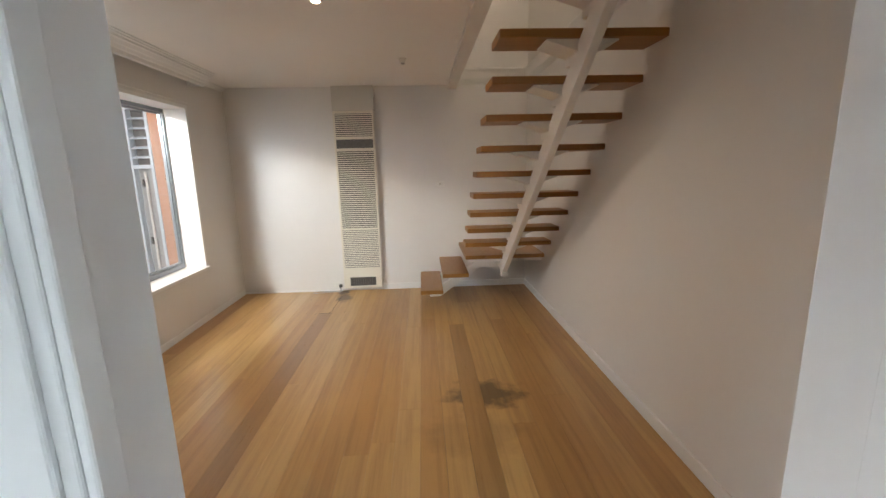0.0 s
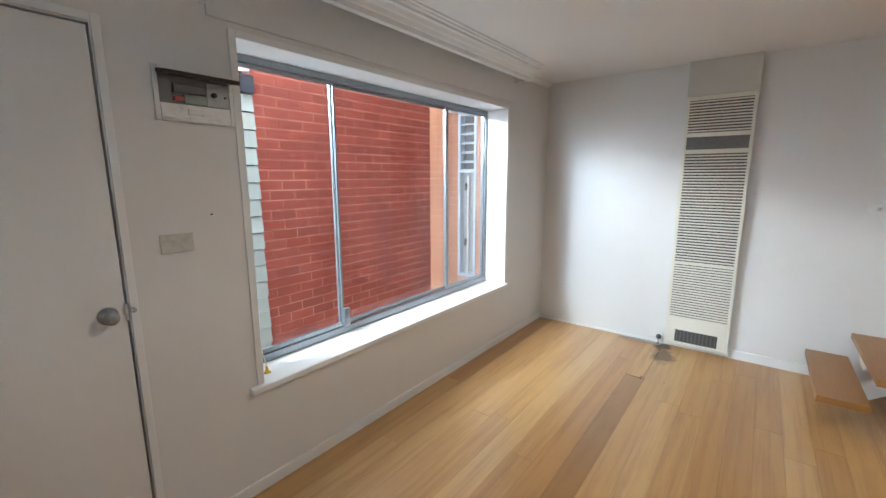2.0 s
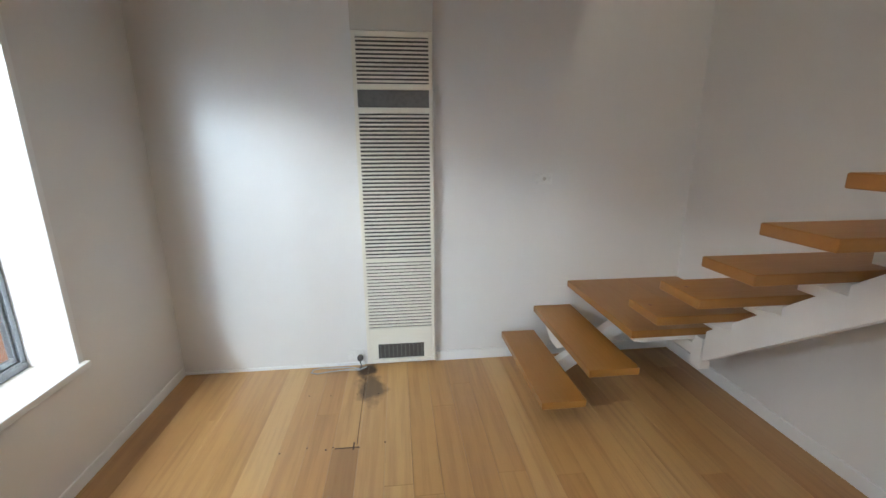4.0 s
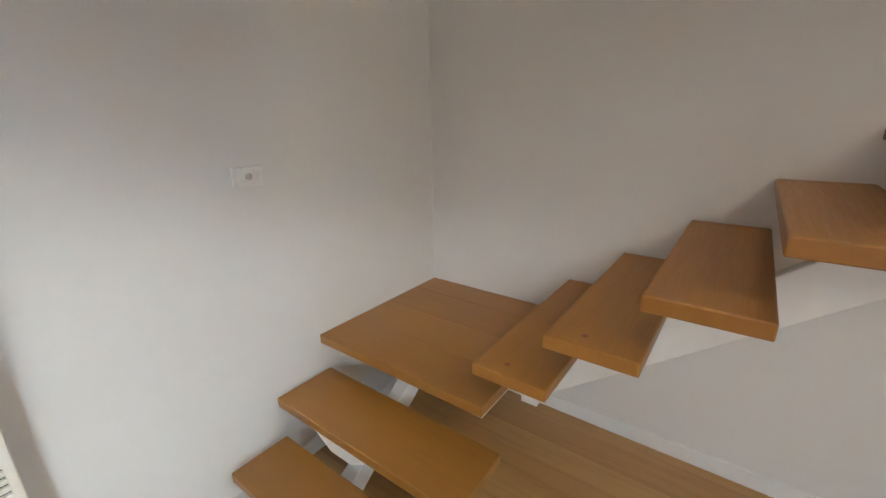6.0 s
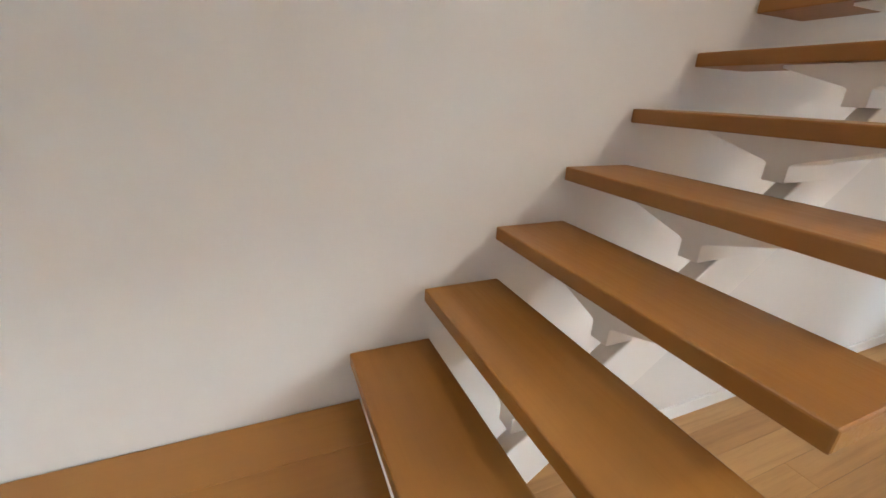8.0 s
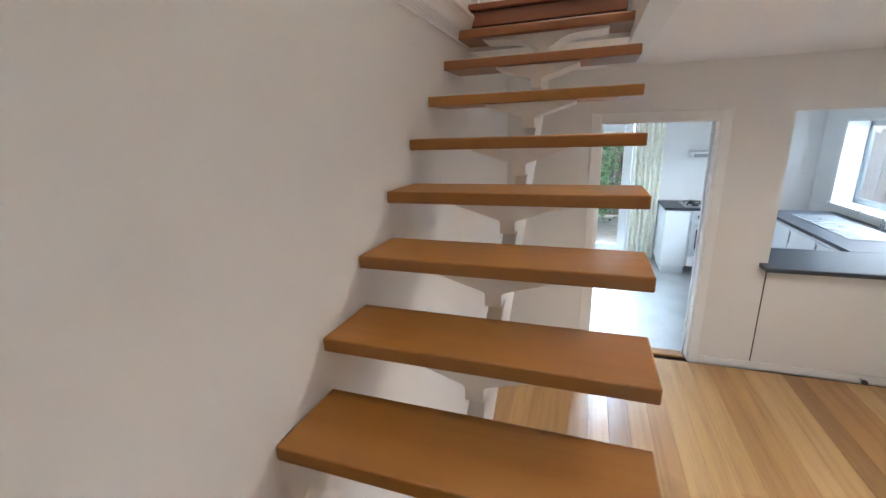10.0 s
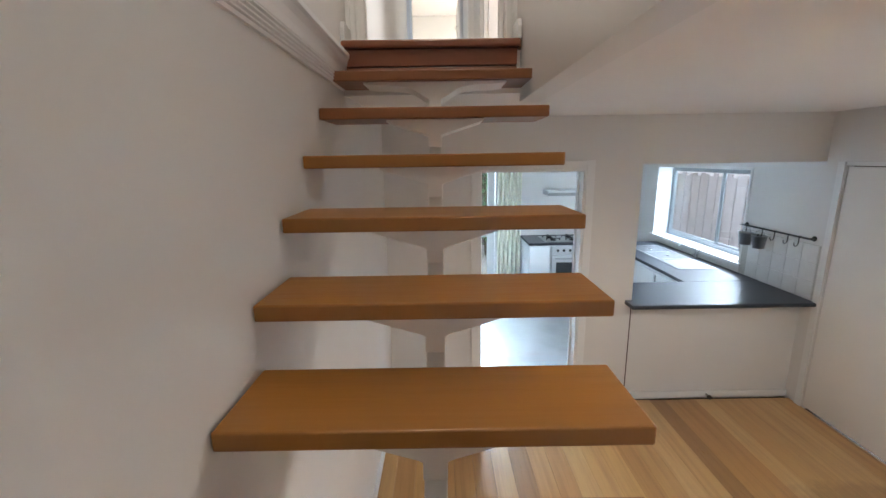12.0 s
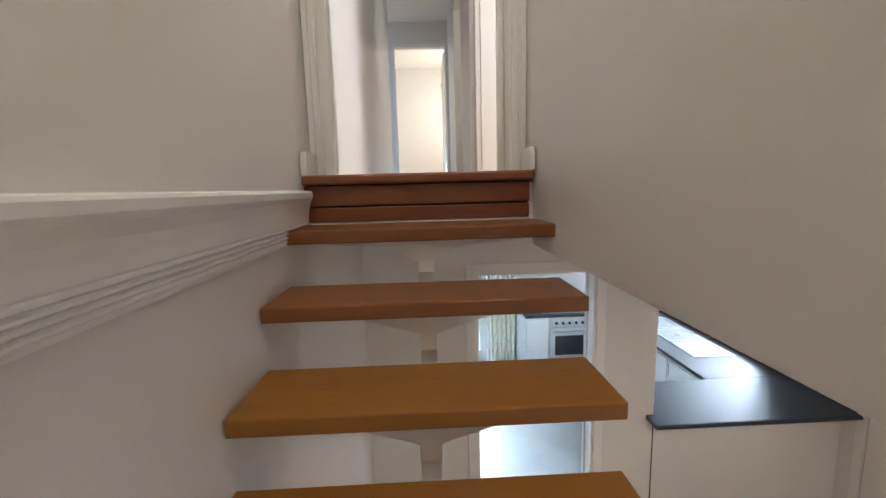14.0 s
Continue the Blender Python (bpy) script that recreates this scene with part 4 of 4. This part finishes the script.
for bx in (-2.04, -2.32):
    for by in (-2.64, -2.86):
        part("burner", lathe([(0.045, 0.912), (0.045, 0.922), (0.030, 0.928), (0.02, 0.930)], (bx, by, 0), "z", 20), BLACK, hob)
        part("trivet", boxes(((bx - 0.10, by - 0.006, 0.934), (bx + 0.10, by + 0.006, 0.945)), ((bx - 0.006, by - 0.10, 0.9341), (bx + 0.006, by + 0.10, 0.9449)), ((bx - 0.10, by - 0.006, 0.912), (bx - 0.09, by + 0.006, 0.934)), ((bx + 0.09, by - 0.006, 0.912), (bx + 0.10, by + 0.006, 0.934))), BLACK, hob)
hood = empty("rangehood", (-2.23, KB + 0.2, 1.50), "slim grey slide-out rangehood above the cooktop", "rangehood")
part("body", box((-1.98, KB + 0.002, 1.535), (-2.47, KB + 0.30, 1.60), 0.003), CABINET, hood)
part("slide_front", box((-1.985, KB + 0.30, 1.53), (-2.465, KB + 0.325, 1.572), 0.004), STAINLESS, hood, "brushed steel front edge")
part("filter", box((-2.02, KB + 0.04, 1.529), (-2.43, KB + 0.29, 1.536)), GREYPL, hood)
cur = bmesh.new()
prev = None
for k in range(61):
    t = k / 60
    xx, yy2 = -1.29 - 0.36 * t, KB + 0.05 + 0.022 * math.sin(t * 34)
    row = [cur.verts.new((xx, yy2, 0.03)), cur.verts.new((xx, yy2, 2.12)), cur.verts.new((xx, yy2 - 0.004, 2.12)), cur.verts.new((xx, yy2 - 0.004, 0.03))]
    if prev:
        for a in range(4):
            cur.faces.new((prev[a], prev[(a + 1) % 4], row[(a + 1) % 4], row[a]))
    prev = row
bmesh.ops.recalc_face_normals(cur, faces=cur.faces)
curtain = empty("curtain", (-1.45, KB + 0.05, 0), "cream pleated curtain drawn beside the back door", "curtain")
part("cloth", cur, CURTAIN, curtain)
part("curtain_rod", rod((-0.45, KB + 0.05, 2.13), (-1.70, KB + 0.05, 2.13), 0.010), STAINLESS, curtain)
part("rod_bracket", boxes(((-0.50, KB, 2.12), (-0.48, KB + 0.05, 2.14)), ((-1.68, KB, 2.12), (-1.66, KB + 0.05, 2.14))), STAINLESS, curtain)
bd = empty("door_2", (BD[0], KB, 0), "white glazed back door to the yard, closed", "door", kind="structure")
part("door_leaf", boxes(((BD[0] + 0.01, KB - 0.08, 0.02), (BD[0] + 0.12, KB - 0.04, BD[2] - 0.01)), ((BD[1] - 0.12, KB - 0.08, 0.02), (BD[1] - 0.01, KB - 0.04, BD[2] - 0.01)), ((BD[0] + 0.12, KB - 0.08, 0.02), (BD[1] - 0.12, KB - 0.04, 0.20)),
                        ((BD[0] + 0.12, KB - 0.08, 0.88), (BD[1] - 0.12, KB - 0.04, 1.0)), ((BD[0] + 0.12, KB - 0.08, BD[2] - 0.14), (BD[1] - 0.12, KB - 0.04, BD[2] - 0.01)), bevel=0.003), TRIM, bd)
for z0, z1 in ((0.195, 0.885), (0.995, BD[2] - 0.135)):
    g = part("pane", box((BD[0] + 0.115, KB - 0.062, z0), (BD[1] - 0.115, KB - 0.058, z1)), PANE, bd)
    g.visible_shadow = False

# ---- outside ----
gr = thing("ground", box((-200, -200, -0.45), (200, 200, -0.25)), CONCRETE, "grey concrete ground outside", "ground", kind="structure")
BX, BY = -5.0, 2.19                     # face and corner of the house next door
house = empty("neighbour_house", (BX, 3.0, -0.25), "red painted brick side wall of the house next door", "house")
core = part("wall", box((BX - 0.25, BY, -0.25), (BX - 0.012, 4.44, 4.8)), MORTAR, house, "mortar-coloured wall core")
shed = empty("weatherboard_shed", (-5.2, 0.4, -0.25), "pale green weatherboard lean-to with a dark iron roof", "shed")
for k in range(17):
    z = -0.22 + k * 0.1386
    part("weatherboard", prism([(-5.02, z + 0.008), (-4.968, z + 0.008), (-4.986, z + 0.1386), (-5.02, z + 0.1386)], "y", -0.9, BY - 0.004 - 0.006 * (k % 3 == 1), 0.001), BOARDS, shed)
# dark core seen through thin gaps paints the shade line under each board
part("core", box((-5.6, -0.9, -0.25), (-5.018, BY - 0.012, 2.13)), HDARK, shed, "dark core standing in for shade under the board laps")
bmr = bmesh.new()
prev = None
for k in range(121):
    y = -1.0 + k * (BY + 0.97) / 120
    z = 2.292 + 0.013 * math.sin(k * 0.9)
    row = [bmr.verts.new((-5.66, y, z + 0.12)), bmr.verts.new((-4.90, y, z)), bmr.verts.new((-4.90, y, z - 0.006)), bmr.verts.new((-5.66, y, z + 0.114))]
    if prev:
        for a in range(4):
            bmr.faces.new((prev[a], prev[(a + 1) % 4], row[(a + 1) % 4], row[a]))
    prev = row
bmesh.ops.recalc_face_normals(bmr, faces=bmr.faces)
part("roof", bmr, IRON, shed, "dark corrugated iron roof edge")
part("gutter", box((-4.99, -1.0, 2.135), (-4.915, BY - 0.02, 2.272), 0.010), IRON, shed)

wing = empty("brick_wing", (-4.6, 4.95, -0.25), "orange brick wing with a white louvre window and pipes", "house")
part("wall", boxes(((-5.6, 4.9, -0.25), (-4.88, 5.12, 5.2)), ((-4.63, 4.9, -0.25), (-3.72, 5.12, 5.2)), ((-4.88, 4.9, 2.30), (-4.63, 5.12, 5.2)), ((-4.88, 4.9, -0.25), (-4.63, 5.12, 0.15))), MORTARO, wing)
lw = part("louvre_window", boxes(((-4.90, 4.885, 0.15), (-4.862, 4.99, 2.30)), ((-4.65, 4.885, 0.15), (-4.615, 4.99, 2.30)), ((-4.862, 4.885, 2.255), (-4.65, 4.99, 2.30)), ((-4.862, 4.885, 1.54), (-4.65, 4.99, 1.585)), ((-4.862, 4.885, 0.15), (-4.65, 4.99, 0.19)), bevel=0.003), PALEBLUE, wing)
part("window_back", box((-4.862, 4.985, 1.585), (-4.65, 4.99, 2.255)), HSMOKE, lw, "dark glass behind the louvres")
for k in range(5):
    part("louvre_blade", prism([(4.895, 1.672 + k * 0.118), (4.895, 1.664 + k * 0.118), (4.955, 1.690 + k * 0.118), (4.955, 1.698 + k * 0.118)], "x", -4.862, -4.65), PALEBLUE, lw)
part("lower_panel", box((-4.862, 4.975, 0.19), (-4.65, 4.99, 1.54)), GREYPL, lw, "grey infill panel")
part("waste_pipe", tube([(-4.765, 4.935, 0.16), (-4.765, 4.935, 1.50)], 0.014, 12), STEEL, wing, "thin white pipe")
for z in (0.62, 1.36):
    part("pipe_bracket", box((-4.800, 4.90, z - 0.045), (-4.775, 4.975, z + 0.045), 0.003), HDARK, wing)
part("window_hood", box((-4.98, 4.74, 2.30), (-4.55, 4.89, 2.40), 0.004), TRIM, wing)
# fence outside the kitchen window, yard plants behind the back door
fence = empty("paling_fence", (-5.0, -2.5, -0.25), "weathered grey timber paling fence", "fence")
for k in range(34):
    y = -5.6 + k * 0.112
    part("paling", box((-4.955 + 0.006 * (k % 2), y, -0.2), (-4.935 + 0.006 * (k % 2), y + 0.104, 1.75 + 0.03 * math.sin(k * 2.3)), 0.002), FENCE, fence)
part("rail", boxes(((-4.99, -5.6, 0.3), (-4.956, -1.8, 0.38)), ((-4.99, -5.6, 1.35), (-4.956, -1.8, 1.43))), FENCE, fence)
rng = random.Random(4)


def shrub(at, size, height):
    s = empty("shrub", at, "leafy green garden shrub in the yard", "shrub", "yard shrubs")
    x, y, z = at
    limbs = [tube([(x, y, z), (x + rng.uniform(-.1, .1), y + rng.uniform(-.1, .1), z + height * 0.4), (x + rng.uniform(-.4, .4) * size, y + rng.uniform(-.4, .4) * size, z + height * 0.9)], 0.018, 6) for _ in range(5)]
    part("stems", join(*limbs), BARK, s)
    bm = bmesh.new()
    for _ in range(900):
        a, r, h = rng.uniform(0, math.tau), size * math.sqrt(rng.random()), rng.uniform(0.12, 1.0)
        c = Vector((x + r * math.cos(a) * (1.15 - 0.5 * h), y + r * math.sin(a) * (1.15 - 0.5 * h), z + height * h))
        e = Euler((rng.uniform(-1, 1), rng.uniform(-1, 1), rng.uniform(0, 6)))
        l, w = rng.uniform(0.05, 0.10), rng.uniform(0.018, 0.035)
        vs = [bm.verts.new(c + (e.to_matrix() @ Vector(p))) for p in ((0, -w, 0), (l, -w * 0.6, 0.012), (l * 1.6, 0, 0), (l, w * 0.6, 0.012), (0, w, 0))]
        bm.faces.new(vs)
    part("leaves", bm, LEAF, s)


for at, sz, h in (((-0.7, -6.2, -0.25), 0.6, 2.0), ((-1.5, -6.6, -0.25), 0.7, 2.3), ((0.2, -6.7, -0.25), 0.6, 1.9)):
    shrub(at, sz, h)
yard = empty("yard_fence", (0, -7.6, -0.25), "grey paling fence at the end of the yard", "fence")
for k in range(36):
    x = -3.4 + k * 0.14
    part("paling", box((x, -7.62, -0.2), (x + 0.13, -7.60 - 0.006 * (k % 2), 1.8), 0.002), FENCE, yard)

# ---- pieces: tiles, floorboards, bricks ----
splash = thing("tile_splashback", box((XL + 0.0005, -0.86, 0.906), (XL + 0.004, -0.012, 1.36)), GROUT, "white square wall tiles above the worktop", "splashback", kind="structure")
tile_mesh = mesh_of("tile", box((0, 0.0015, 0.0015), (0.005, 0.1485, 0.1485), 0.0012), TILE)
for j in range(3):
    for k in range(5):
        t = new("tile", tile_mesh)
        t.parent = splash
        t.location = (XL + 0.004, -0.77 + k * 0.15, 0.908 + j * 0.15)

rng = random.Random(11)
boards = bpy.data.objects["floor"]
BW, X0 = 0.1325, 0.0225
DARK = {7: 3.1, 17: 3.56, 26: 1.27}      # dark boards and where each one ends
PALE = (10, 15, 16, 20, 22, 23, 24)
for c in range(27):
    x1 = min(X0 - c * BW, 0.0)
    x0 = max(X0 - (c + 1) * BW, XL)
    if x1 - x0 < 0.01:
        continue
    ends = [-0.058]
    if c in DARK:
        ends.append(DARK[c])
    while ends[-1] < D:
        ends.append(min(D, ends[-1] + rng.uniform(1.3, 4.4)))
    if len(ends) > 2 and ends[-1] - ends[-2] < 0.25:
        ends.pop(-2)
    for n, (p, q) in enumerate(zip(ends, ends[1:])):
        wood = FLOORD if c in DARK and n == 0 else FLOORP if c in PALE else FLOORW
        o = new("floorboard", mesh_of("floorboard", box((x0 + 0.0004, p + 0.0004, -0.02), (x1 - 0.0004, q - 0.0004, 0.0), 0.0007), wood))
        o.parent = boards

rng = random.Random(5)
bl, bh, joint = 0.230, 0.076, 0.010
near = [mesh_of("brick", box((0, 0, 0), (0.0035 + 0.0015 * v, bl, bh), 0.0025), BRICK) for v in range(3)]
half = [mesh_of("brick", box((0, 0, 0), (0.0035 + 0.0015 * v, bl / 2 - joint / 2, bh), 0.0025), BRICK) for v in range(2)]
rest = bmesh.new()
made = 0
for r in range(58):
    z = -0.25 + r * (bh + joint)
    y = 4.44
    first = True
    while y > BY + 0.02:
        ln = bl / 2 - joint / 2 if (first and r % 2) else bl
        first = False
        y0 = max(y - ln, BY)
        whole = y - y0 > ln - 0.001
        if whole and 0.05 < z < 2.45 and made < 300:
            o = new("brick", (half if ln < bl else near)[rng.randrange(2)])
            o.parent = core
            o.location = Vector((BX - 0.012, y0, z)) - house.location
            made += 1
        else:
            add_box(rest, (BX - 0.012, y0, z), (BX - 0.0085 + 0.002 * rng.random(), y, z + bh))
        y = y0 - joint
tagged(part("brickwork", rest, BRICK, house), kind="stuff")

wing_bricks = bmesh.new()
for r in range(34):
    z = -0.25 + r * (bh + joint)
    for lo, hi in ((-5.6, -4.905), (-4.61, -3.72)):
        x = lo + (0.12 if r % 2 else 0.0)
        if r % 2:
            add_box(wing_bricks, (lo, 4.897 - 0.002 * rng.random(), z), (lo + 0.11, 4.901, z + bh))
        while x < hi - 0.02:
            add_box(wing_bricks, (x, 4.897 - 0.002 * rng.random(), z), (min(x + bl, hi), 4.901, z + bh))
            x += bl + joint
tagged(part("brickwork", wing_bricks, BRICKO, wing), kind="stuff")

# gouges and nail holes in the boards by the heater
gouge = bmesh.new()
for a, b in (((-2.352, 3.560), (-2.232, 3.566)), ((-2.262, 3.545), (-2.254, 3.60)), ((-2.244, 3.58), (-2.241, 4.20)), ((-2.40, 3.555), (-2.39, 3.565)), ((-3.31, 1.262), (-2.92, 1.266))):
    add_box(gouge, (*a, -0.001), (*b, 0.0006))
for k in range(9):
    x, y = -2.62 + 0.55 * ((k * 0.618) % 1), (3.56, 4.02)[k % 2] + 0.012 * (k % 3)
    add_box(gouge, (x - 0.004, y - 0.004, -0.001), (x + 0.004, y + 0.004, 0.0006))
thing("floor_gouge", gouge, GAP, "dark gouges and nail holes in the boards", "damage", kind="structure")
